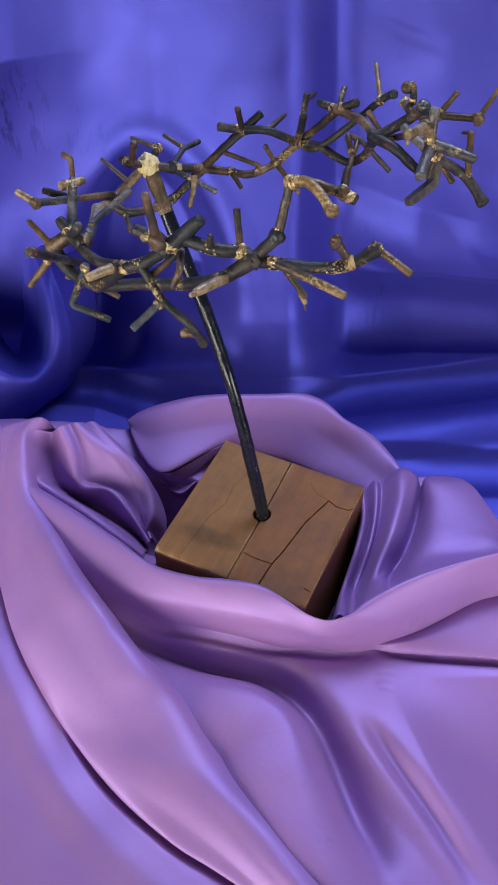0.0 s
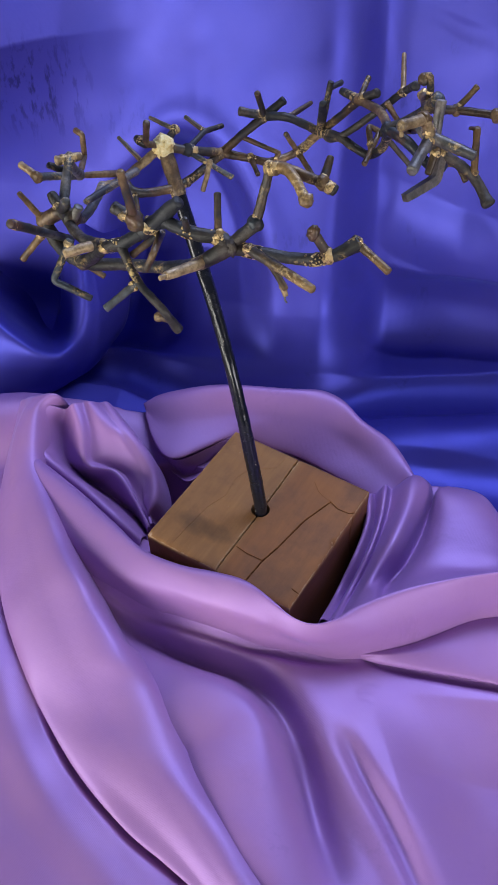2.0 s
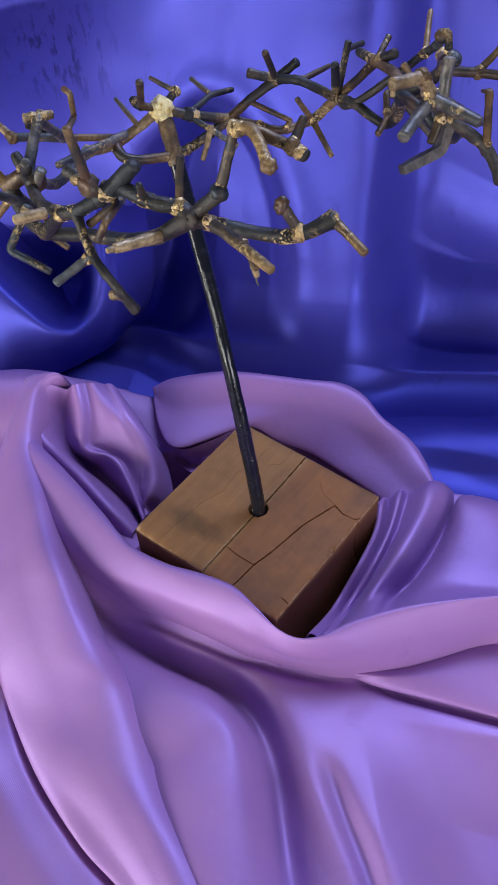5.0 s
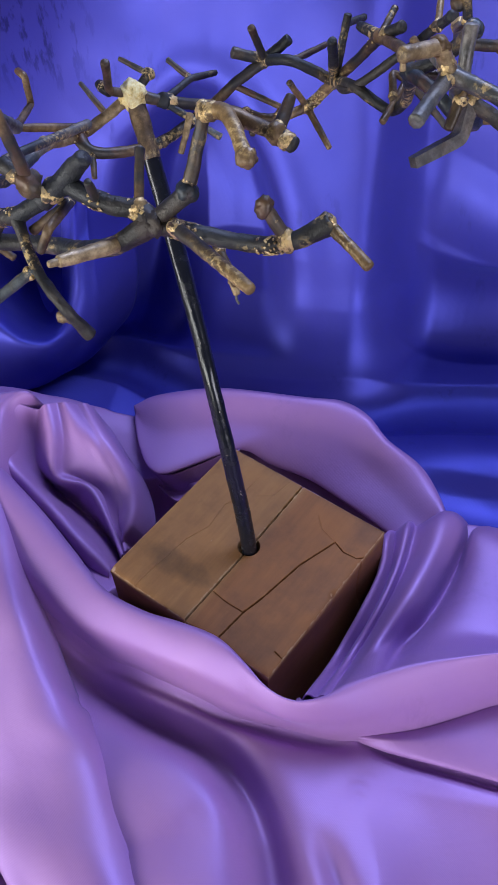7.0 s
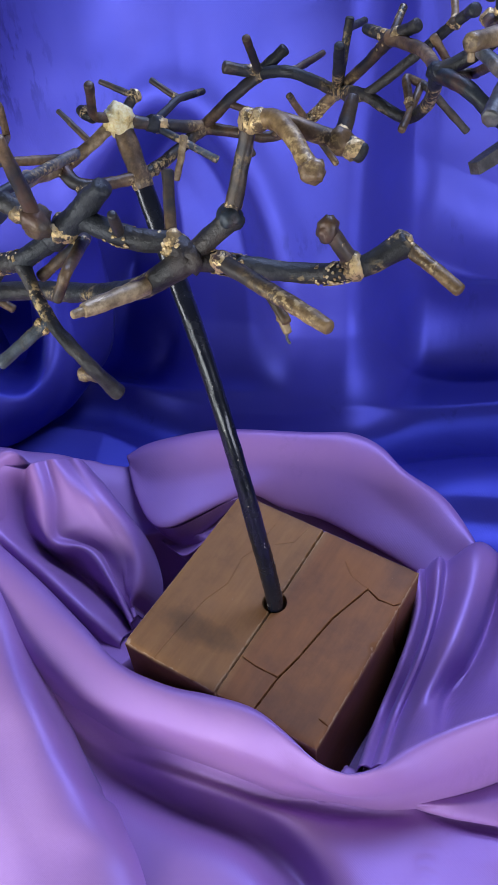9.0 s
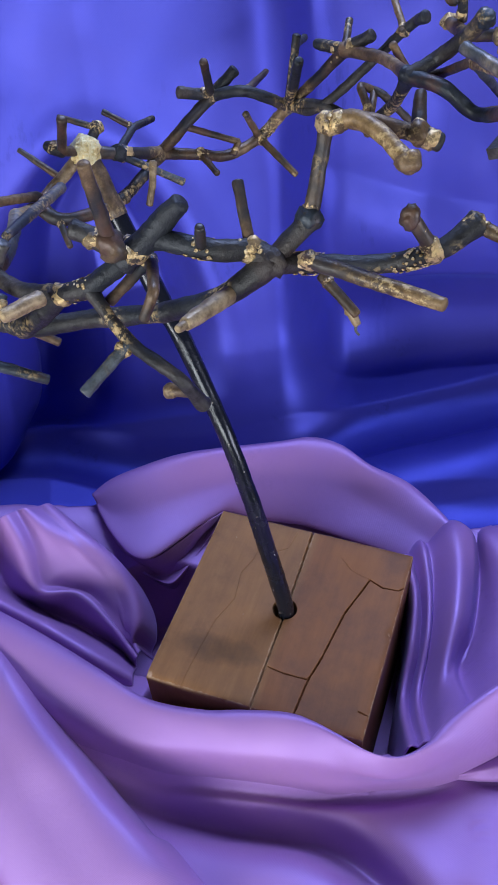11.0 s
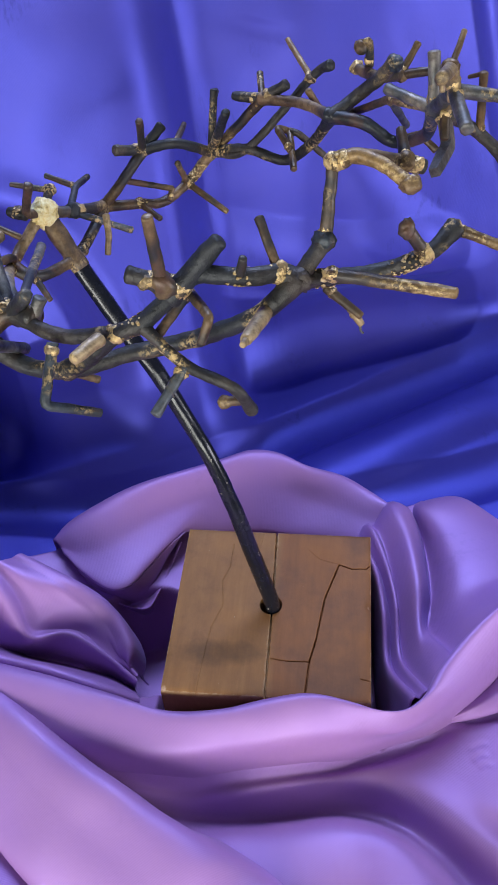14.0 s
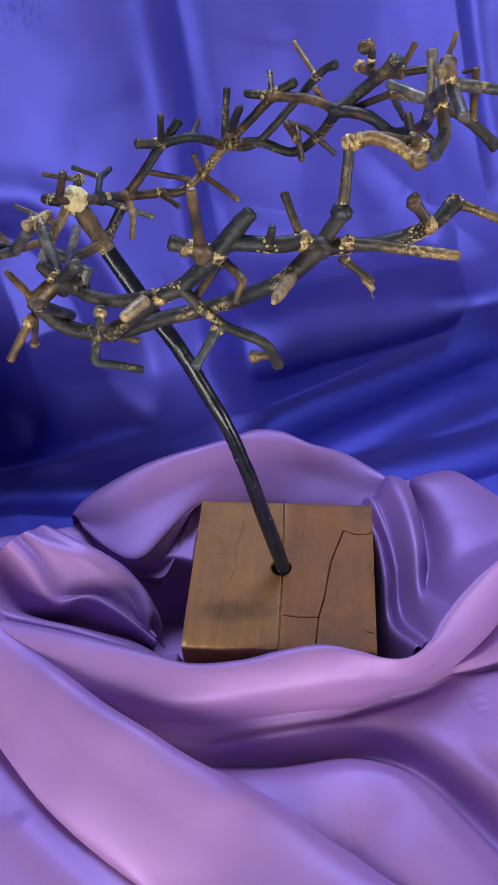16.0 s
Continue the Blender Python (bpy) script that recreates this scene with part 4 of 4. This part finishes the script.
limb = branch(sculpture, "limb", BRONZE, 3.0, (-59.8, 94.4, 241.3), (-48.3, 96.1, 238.0), (-31.2, 113.8, 227.2))
branch(limb, "twig", DARK, 3.6, (-48.3, 96.1, 238.0), (-46.5, 97.5, 237.2))
branch(limb, "twig", TEAL, 1.9, (-48.3, 96.1, 238.0), (-23.7, 96.3, 222.6))
branch(limb, "twig", BRONZE, 2.3, (-59.8, 94.4, 241.3), (-67.6, 86.6, 245.9), (-64.3, 79.7, 261.5))
branch(limb, "twig", DARK, 3.0, (-67.6, 86.6, 245.9), (-73.4, 90.9, 246.6))
branch(limb, "twig", BRONZE, 2.6, (-59.8, 94.4, 241.3), (-54.6, 101.9, 246.4))
branch(limb, "twig", OCHRE, 1.7, (-54.6, 101.9, 246.4), (-69.2, 108.8, 249.1))
branch(limb, "twig", DARK, 2.0, (-48.3, 96.1, 238.0), (-45.8, 106.7, 236.5), (-41.5, 118.9, 236.9), (-33.6, 132.5, 233.3))
branch(limb, "twig", OCHRE, 1.7, (-41.5, 118.9, 236.9), (-52.9, 124.7, 241.9))
limb = branch(sculpture, "limb", BRONZE, 2.8, (-31.2, 113.8, 227.2), (-20.9, 113.8, 237.5), (-8.4, 123.1, 244.8))
branch(limb, "twig", DARK, 3.0, (-8.4, 123.1, 244.8), (-21.2, 119.0, 249.4))
branch(limb, "twig", BRONZE, 2.1, (-8.4, 123.1, 244.8), (-10.8, 109.9, 264.1))
branch(limb, "twig", DARK, 2.9, (-8.4, 123.1, 244.8), (1.8, 124.3, 253.6))
branch(limb, "twig", BRONZE, 1.7, (-20.9, 113.8, 237.5), (0.7, 112.4, 229.2))
limb = branch(sculpture, "limb", DARK, 2.7, (-8.4, 123.1, 244.8), (5.2, 115.0, 248.8), (22.7, 118.9, 239.1))
branch(limb, "twig", OCHRE, 1.9, (5.2, 115.0, 248.8), (16.1, 138.1, 245.9))
branch(limb, "twig", DARK, 2.2, (22.7, 118.9, 239.1), (27.1, 122.8, 265.2))
branch(limb, "twig", DARK, 1.9, (26.6, 122.6, 262.0), (32.3, 137.0, 258.6))
branch(limb, "twig", DARK, 2.7, (22.7, 118.9, 239.1), (24.1, 98.1, 265.7))
limb = branch(sculpture, "limb", BRONZE, 2.7, (-31.2, 113.8, 227.2), (-15.0, 112.0, 225.5), (-4.0, 113.0, 223.5), (10.3, 121.1, 225.7), (22.7, 118.9, 239.1))
branch(limb, "twig", OCHRE, 1.8, (-15.0, 112.0, 225.5), (-9.8, 98.7, 223.7))
branch(limb, "twig", BRONZE, 1.8, (10.3, 121.1, 225.7), (4.3, 111.9, 240.9))
branch(limb, "twig", OCHRE, 2.0, (10.3, 121.1, 225.7), (23.1, 103.4, 216.8))
branch(limb, "twig", BRONZE, 1.7, (-1.8, 109.3, 225.8), (0.7, 112.4, 229.2))
limb = branch(sculpture, "limb", BRONZE, 2.6, (22.7, 118.9, 239.1), (33.0, 110.0, 253.0), (42.3, 102.4, 266.4))
branch(limb, "twig", DARK, 2.8, (42.3, 102.4, 266.4), (33.2, 112.9, 265.5))
branch(limb, "twig", BRONZE, 1.9, (42.3, 102.4, 266.4), (46.4, 115.3, 271.9))
branch(limb, "twig", DARK, 3.0, (42.3, 102.4, 266.4), (50.8, 95.9, 273.4))
limb = branch(sculpture, "limb", DARK, 2.2, (22.7, 118.9, 239.1), (33.4, 100.2, 246.6), (64.0, 99.9, 272.3), (69.0, 91.7, 279.7))
branch(limb, "twig", OCHRE, 1.8, (64.0, 99.9, 272.3), (63.7, 125.3, 280.1))
branch(limb, "twig", BRONZE, 1.8, (55.8, 84.1, 274.2), (62.4, 85.2, 264.0))
limb = branch(sculpture, "limb", DARK, 2.7, (22.7, 118.9, 239.1), (33.4, 100.2, 246.6), (48.1, 93.2, 241.3), (55.5, 80.0, 253.0), (56.8, 62.5, 271.7))
branch(limb, "twig", BRONZE, 1.9, (50.0, 90.0, 247.0), (48.0, 101.4, 253.0), (54.3, 101.4, 250.0), (47.2, 79.6, 243.6))
branch(limb, "twig", DARK, 1.9, (54.3, 101.4, 250.0), (56.4, 96.7, 250.6), (71.6, 94.5, 235.1))
limb = branch(sculpture, "limb", BRONZE, 2.7, (42.3, 102.4, 266.4), (53.0, 84.0, 269.5), (56.8, 62.5, 271.7))
limb = branch(sculpture, "limb", TEAL, 3.0, (55.5, 64.5, 271.7), (65.5, 51.1, 271.9), (76.0, 45.7, 264.5), (80.5, 30.0, 273.0), (73.8, 14.5, 290.4))
branch(limb, "twig", OCHRE, 2.0, (76.0, 45.7, 264.5), (89.1, 48.9, 263.6), (93.9, 43.1, 258.4))
branch(limb, "twig", BRONZE, 2.0, (56.8, 62.5, 271.7), (68.7, 65.6, 270.2), (70.8, 41.4, 284.3))
branch(limb, "twig", GREY, 2.0, (70.8, 41.4, 284.3), (91.4, 63.6, 260.8))
branch(limb, "twig", BRONZE, 2.3, (70.8, 41.4, 284.3), (73.8, 14.5, 290.4))
limb = branch(sculpture, "limb", DARK, 3.1, (56.8, 62.5, 271.7), (67.0, 62.0, 278.0), (72.6, 54.5, 286.7), (76.3, 49.4, 294.1))
branch(limb, "twig", BRONZE, 2.8, (72.6, 54.5, 286.7), (71.6, 72.3, 284.8))
branch(limb, "twig", BRONZE, 2.0, (74.4, 66.3, 287.3), (72.8, 64.7, 298.3), (70.7, 66.9, 295.1))
branch(limb, "twig", BRONZE, 2.4, (72.6, 54.5, 286.7), (86.5, 63.1, 282.5), (95.0, 58.5, 284.0), (103.9, 54.3, 285.2))
branch(limb, "twig", OCHRE, 1.9, (86.5, 63.1, 282.5), (94.7, 65.5, 292.6))
branch(limb, "twig", OCHRE, 1.7, (103.9, 54.3, 285.2), (113.2, 62.5, 295.0))
branch(limb, "twig", GREY, 2.6, (73.8, 14.5, 290.4), (65.2, 33.8, 292.0))
limb = branch(sculpture, "limb", GREY, 3.0, (73.8, 14.5, 290.4), (70.2, -2.0, 303.7))
branch(limb, "twig", GREY, 2.9, (70.2, -2.0, 303.7), (87.1, -11.6, 301.6))
branch(limb, "twig", GREY, 2.9, (70.2, -2.0, 303.7), (62.9, -23.4, 301.1))
branch(limb, "twig", GREY, 2.8, (73.8, 14.5, 290.4), (74.7, 19.6, 307.9))
branch(limb, "twig", TAN, 2.9, (70.2, -2.0, 303.7), (66.9, -4.4, 312.6), (57.7, -14.5, 314.4))
branch(limb, "twig", TAN, 1.1, (57.7, -14.5, 314.4), (57.9, -15.1, 310.7))
branch(limb, "twig", SLATE, 3.4, (73.8, 14.5, 290.4), (77.2, 13.5, 288.7), (75.5, 5.5, 280.5), (62.8, -7.6, 279.2))
branch(limb, "twig", OCHRE, 2.2, (74.6, 9.0, 293.3), (71.8, 2.7, 285.0))
limb = branch(sculpture, "limb", DARK, 2.7, (73.8, 14.5, 290.4), (81.2, 12.5, 286.3), (92.2, 12.1, 278.6), (99.0, 3.7, 271.3))
branch(limb, "twig", OCHRE, 2.0, (92.2, 12.1, 278.6), (89.7, 10.9, 301.1))
branch(limb, "twig", BRONZE, 1.0, (89.7, 10.9, 301.1), (87.6, 16.5, 298.3))
limb = branch(sculpture, "limb", BRONZE, 2.9, (-31.2, 113.8, 227.2), (-47.8, 88.7, 223.2), (-60.0, 75.0, 225.5), (-71.2, 66.0, 229.8), (-78.8, 71.5, 233.3))
branch(limb, "twig", BRONZE, 1.7, (-71.2, 66.0, 229.8), (-68.0, 56.1, 224.1))
branch(limb, "twig", TAN, 1.8, (-34.7, 90.8, 235.5), (-35.9, 85.3, 229.0), (-38.0, 82.7, 222.2))
limb = branch(sculpture, "limb", TAN, 2.8, (-59.8, 94.4, 241.3), (-70.0, 86.0, 235.4), (-78.8, 71.5, 233.3), (-82.3, 47.5, 243.3))
branch(limb, "twig", OCHRE, 1.7, (-70.0, 86.0, 235.4), (-85.6, 100.0, 241.5))
branch(limb, "twig", GREY, 2.3, (-66.4, 56.8, 247.7), (-78.8, 8.5, 260.2))
limb = branch(sculpture, "limb", GREY, 2.8, (-82.3, 47.5, 243.3), (-82.4, 10.5, 250.0), (-84.6, -8.4, 265.4))
branch(limb, "twig", BRONZE, 2.2, (-78.8, 71.5, 233.3), (-77.1, 72.1, 236.9), (-93.6, 49.3, 248.6))
limb = branch(sculpture, "limb", GREY, 2.6, (-93.6, 49.3, 248.6), (-88.0, 22.0, 271.0), (-85.0, 14.0, 278.0), (-84.6, -8.4, 265.4))
branch(limb, "twig", BRONZE, 1.9, (-93.6, 49.3, 248.6), (-97.8, 74.0, 245.0), (-96.1, 71.4, 258.3), (-100.7, 75.3, 258.2))
branch(limb, "twig", GREY, 2.6, (-93.6, 49.3, 248.6), (-107.0, 27.8, 259.8))
branch(limb, "twig", TAN, 2.2, (-107.0, 27.8, 259.8), (-116.3, 33.7, 262.4))
branch(limb, "twig", TAN, 2.6, (-89.9, 11.4, 278.5), (-80.6, 16.9, 278.0))
branch(limb, "twig", DARK, 2.4, (-93.6, 49.3, 248.6), (-105.0, 40.0, 259.0))
limb = branch(sculpture, "limb", BRONZE, 4.0, (-94.4, -7.2, 259.5), (-84.6, -8.4, 265.4), (-78.5, -14.0, 266.0))
branch(limb, "twig", DARK, 3.0, (-84.6, -8.4, 265.4), (-89.6, -4.6, 271.7))
branch(limb, "twig", GREY, 3.0, (-84.6, -8.4, 265.4), (-78.7, -17.6, 276.8))
branch(limb, "twig", GREY, 2.8, (-78.5, -14.0, 266.0), (-75.1, -13.7, 271.5))
branch(limb, "twig", OCHRE, 1.8, (-94.4, -7.2, 259.5), (-101.3, -10.9, 275.3))
branch(limb, "twig", GREY, 2.4, (-96.3, -38.4, 278.6), (-83.4, -8.0, 250.9))
branch(limb, "twig", OCHRE, 2.2, (-96.6, -3.8, 251.5), (-108.3, -8.2, 238.7))
branch(limb, "twig", BRONZE, 1.7, (-94.4, -7.2, 259.5), (-96.8, 21.8, 221.6))
limb = branch(sculpture, "limb", DARK, 2.8, (-84.6, -8.4, 265.4), (-73.0, -25.0, 265.0), (-57.9, -39.3, 270.5))
branch(limb, "twig", TEAL, 2.1, (-75.5, -30.0, 266.0), (-82.9, -40.0, 252.3), (-67.2, -41.1, 244.5))
limb = branch(sculpture, "limb", DARK, 3.2, (-5.0, -50.0, 281.0), (-9.6, -47.2, 283.1), (-17.0, -47.5, 284.0), (-25.5, -45.0, 285.2), (-33.0, -40.5, 284.4), (-41.0, -41.0, 279.5), (-50.8, -41.8, 273.7), (-57.9, -39.3, 270.5), (-66.0, -33.0, 260.0), (-73.1, -26.0, 251.8))
branch(limb, "twig", BRONZE, 1.8, (-9.6, -47.2, 283.1), (-10.9, -35.9, 295.0))
branch(limb, "twig", BRONZE, 1.7, (-21.5, -47.5, 285.6), (-21.4, -50.8, 293.0))
branch(limb, "twig", DARK, 3.9, (-41.0, -41.0, 279.5), (-33.5, -40.6, 286.0), (-25.4, -42.0, 294.6))
branch(limb, "twig", DARK, 3.3, (-43.0, -42.8, 286.2), (-51.3, -39.8, 289.5))
branch(limb, "twig", BRONZE, 2.3, (-43.0, -42.8, 286.2), (-45.2, -46.2, 309.0))
branch(limb, "twig", TAN, 2.6, (-63.2, -41.8, 272.2), (-71.8, -48.5, 272.8))
branch(limb, "twig", BRONZE, 1.9, (-34.1, -37.3, 277.5), (-33.7, -55.8, 280.5), (-37.2, -56.9, 273.5))
branch(limb, "twig", BRONZE, 1.9, (-34.1, -37.3, 277.5), (-46.0, -42.8, 269.5))
limb = branch(sculpture, "limb", DARK, 2.1, (-50.8, -41.8, 273.7), (-41.7, -54.2, 264.9), (-31.3, -64.1, 260.7), (-25.5, -62.9, 248.9))
branch(limb, "twig", BRONZE, 2.0, (-28.6, -63.4, 254.4), (-33.1, -61.5, 253.7))
branch(limb, "twig", TEAL, 2.1, (-41.7, -54.2, 264.9), (-54.2, -62.7, 257.3))
limb = branch(sculpture, "limb", DARK, 3.3, (-5.0, -50.0, 281.0), (-16.3, -50.0, 273.1), (-27.0, -43.0, 265.0), (-40.0, -34.0, 257.5), (-53.6, -29.3, 254.5), (-73.1, -26.0, 251.8), (-87.0, -14.0, 251.0), (-94.4, -7.2, 259.5))
branch(limb, "twig", TAN, 2.7, (-16.3, -52.5, 274.5), (-27.0, -66.5, 278.2))
branch(limb, "twig", TAN, 1.5, (-26.6, -66.0, 278.0), (-28.9, -69.0, 278.9))
branch(limb, "twig", BRONZE, 1.7, (-73.1, -26.0, 251.8), (-64.4, -27.6, 246.4))
limb = branch(sculpture, "limb", DARK, 3.1, (-5.0, -50.0, 281.0), (5.0, -46.5, 289.5))
branch(limb, "twig", BRONZE, 2.3, (5.0, -46.5, 289.5), (10.0, -40.2, 309.9))
branch(limb, "twig", OCHRE, 2.7, (10.0, -40.2, 309.9), (16.0, -43.5, 312.0), (20.0, -50.0, 311.2), (24.5, -58.2, 308.1))
branch(limb, "twig", BRONZE, 2.6, (15.0, -43.0, 311.5), (22.0, -44.5, 310.0), (29.6, -45.6, 307.8))
branch(limb, "twig", DARK, 2.7, (29.6, -45.6, 307.8), (34.1, -47.5, 306.0))
branch(limb, "twig", BRONZE, 2.1, (29.6, -45.6, 307.8), (31.8, -37.5, 313.2))
limb = branch(sculpture, "limb", DARK, 3.0, (-5.0, -50.0, 281.0), (21.2, -48.2, 275.7), (33.8, -54.2, 281.6), (44.1, -52.0, 286.8))
branch(limb, "twig", OCHRE, 2.1, (44.1, -52.0, 286.8), (55.9, -62.7, 282.7))
branch(limb, "twig", BRONZE, 2.4, (33.8, -54.2, 281.6), (27.4, -53.3, 291.6))
branch(limb, "twig", OCHRE, 2.5, (3.4, -55.1, 283.8), (28.7, -79.4, 285.6))
branch(limb, "twig", OCHRE, 2.0, (9.4, -38.5, 267.0), (16.8, -48.0, 260.6))
branch(limb, "twig", TAN, 1.7, (14.8, -45.2, 262.0), (17.0, -48.4, 257.6))
branch(limb, "twig", GREY, 0.5, (17.0, -48.4, 257.6), (16.6, -48.3, 255.4), (17.6, -48.8, 254.2))
knob(sculpture, GOLD, 4.6, (-59.8, 94.4, 241.3))
knob(sculpture, GOLD, 3.0, (-54.6, 101.9, 246.4))
knob(sculpture, DARK, 4.2, (-48.3, 96.1, 238.0))
knob(sculpture, GOLD, 3.6, (-8.4, 123.1, 244.8))
knob(sculpture, GOLD, 3.0, (-15.0, 112.0, 225.5))
knob(sculpture, GOLD, 3.2, (10.3, 121.1, 225.7))
knob(sculpture, GREY, 3.4, (22.7, 118.9, 239.1))
knob(sculpture, GOLD, 3.0, (64.0, 99.9, 272.3))
knob(sculpture, GOLD, 3.2, (42.3, 102.4, 266.4))
knob(sculpture, GOLD, 3.3, (71.6, 72.3, 284.8))
knob(sculpture, BRONZE, 3.2, (70.7, 66.9, 295.1))
knob(sculpture, TEAL, 3.6, (76.3, 49.4, 294.1))
knob(sculpture, BRONZE, 3.4, (103.9, 54.3, 285.2))
knob(sculpture, BRONZE, 3.2, (86.5, 63.1, 282.5))
knob(sculpture, OCHRE, 3.3, (66.9, -4.4, 312.6))
knob(sculpture, GOLD, 3.8, (-9.6, -47.2, 283.1))
knob(sculpture, TEAL, 4.0, (5.0, -46.5, 289.5))
knob(sculpture, GOLD, 3.1, (10.0, -40.2, 309.9))
knob(sculpture, BRONZE, 3.3, (24.5, -58.2, 308.1))
knob(sculpture, OCHRE, 3.5, (29.6, -45.6, 307.8))
knob(sculpture, OCHRE, 4.7, (-43.0, -42.8, 286.2))
knob(sculpture, GOLD, 3.6, (-57.9, -39.3, 270.5))
knob(sculpture, BRONZE, 2.4, (-33.1, -61.5, 253.7))
knob(sculpture, OCHRE, 3.4, (-107.0, 27.8, 259.8))
knob(sculpture, BRONZE, 2.4, (-96.8, 21.8, 221.6))
knob(sculpture, GOLD, 3.0, (44.1, -52.0, 286.8))
knob(sculpture, GOLD, 3.3, (33.8, -54.2, 281.6))
knob(sculpture, BRONZE, 3.2, (27.4, -53.3, 291.6))
knob(sculpture, GOLD, 3.2, (3.4, -55.1, 283.8))
knob(sculpture, GOLD, 3.0, (-94.4, -7.2, 259.5))
knob(sculpture, TAN, 3.0, (-47.8, 88.7, 223.2))
knob(sculpture, BRONZE, 3.6, (-73.1, -26.0, 251.8))
knob(sculpture, DARK, 4.2, (-5.0, -50.0, 281.0))


def crust(radius, chips, *points):
    """Flakes of gold and solder stuck round a stretch of limb."""
    bm = bmesh.new()
    line = curve_points([np.array(p) / 1000 for p in points], 0.0006)
    spread = random.Random(int(1000 + points[0][0] * 7 + points[0][2]))
    for _ in range(chips * 2):
        i = min(max(int(spread.gauss(0.5, 0.17) * len(line)), 0), len(line) - 2)
        way = Vector(line[i + 1] - line[i]).normalized()
        out = way.orthogonal().normalized()
        out.rotate(Matrix.Rotation(spread.uniform(0, 6.28), 3, way))
        place = Vector(line[i]) + out * (radius - 0.25) / 1000
        size = spread.uniform(0.25, 0.85) / 1000
        made = bmesh.ops.create_icosphere(bm, subdivisions=1, radius=size)["verts"]
        for v in made:
            v.co *= spread.uniform(0.65, 1.25)
            v.co -= out * v.co.dot(out) * 0.72
            v.co += place
    part("gold_crust", bm, CRUST, sculpture, "gritty flakes of gold on the dark joint")


crust(2.9, 46, (37, -54.0, 283.2), (33.8, -54.2, 281.6), (28.5, -52.0, 278.5), (24, -49.5, 276.4))
crust(2.9, 16, (41.5, -52.4, 285.6), (44.1, -52.0, 286.8))
crust(3.2, 30, (-13.0, -47.2, 283.5), (-9.6, -47.2, 283.1), (-5.5, -49.0, 281.8))
crust(3.0, 14, (-26.5, -44.6, 285.3), (-21.5, -47.0, 285.0), (-17.0, -47.5, 284.0))
crust(3.0, 40, (-57.9, -39.3, 270.5), (-52.8, -41.2, 272.8), (-47.0, -41.6, 276.0))
crust(3.0, 34, (-1.5, -50.0, 280.6), (4.0, -50.5, 279.6), (9.0, -49.6, 278.2))
crust(2.7, 22, (-17.5, -49.8, 272.2), (-14.0, -50.0, 274.8), (-9.5, -50.0, 278.0))
crust(2.3, 26, (9.6, -40.8, 308.2), (10.0, -40.2, 309.9), (14.0, -42.4, 311.4))
crust(2.7, 30, (9.0, 120.6, 226.0), (13.0, 121.0, 227.8), (18.5, 120.0, 234.0))
crust(2.6, 26, (-12.0, 120.6, 242.6), (-8.4, 123.1, 244.8), (-14.5, 121.0, 247.2))
crust(2.6, 22, (-17.5, 112.2, 225.8), (-12.0, 112.1, 225.0))
crust(2.4, 24, (38.5, 105.2, 261.2), (42.3, 102.4, 266.4), (46.4, 99.4, 269.8))
crust(2.8, 26, (-91.0, -7.8, 262.0), (-94.4, -7.2, 259.5))
crust(2.6, 30, (-74.5, 77.5, 233.8), (-78.8, 71.5, 233.3), (-80.2, 62.0, 237.2))


def gold_patch():
    """The thick pale gold leaf where the trunk meets the crown."""
    bm = bmesh.new()
    bmesh.ops.create_icosphere(bm, subdivisions=4, radius=1.0)
    middle = Vector((-0.0598, 0.0930, 0.2413))
    for v in bm.verts:
        spot = Vector((v.co.x * 0.0063, v.co.y * 0.0058, v.co.z * 0.0066)) + middle
        v.co = spot + v.co * (0.0013 * noise.noise(spot * 230) + 0.0008 * noise.noise(spot * 520) + 0.0006 * noise.noise(spot * 1200))
    part("gold_patch", bm, LEAF, sculpture, "rough pale gold leaf patch")


gold_patch()
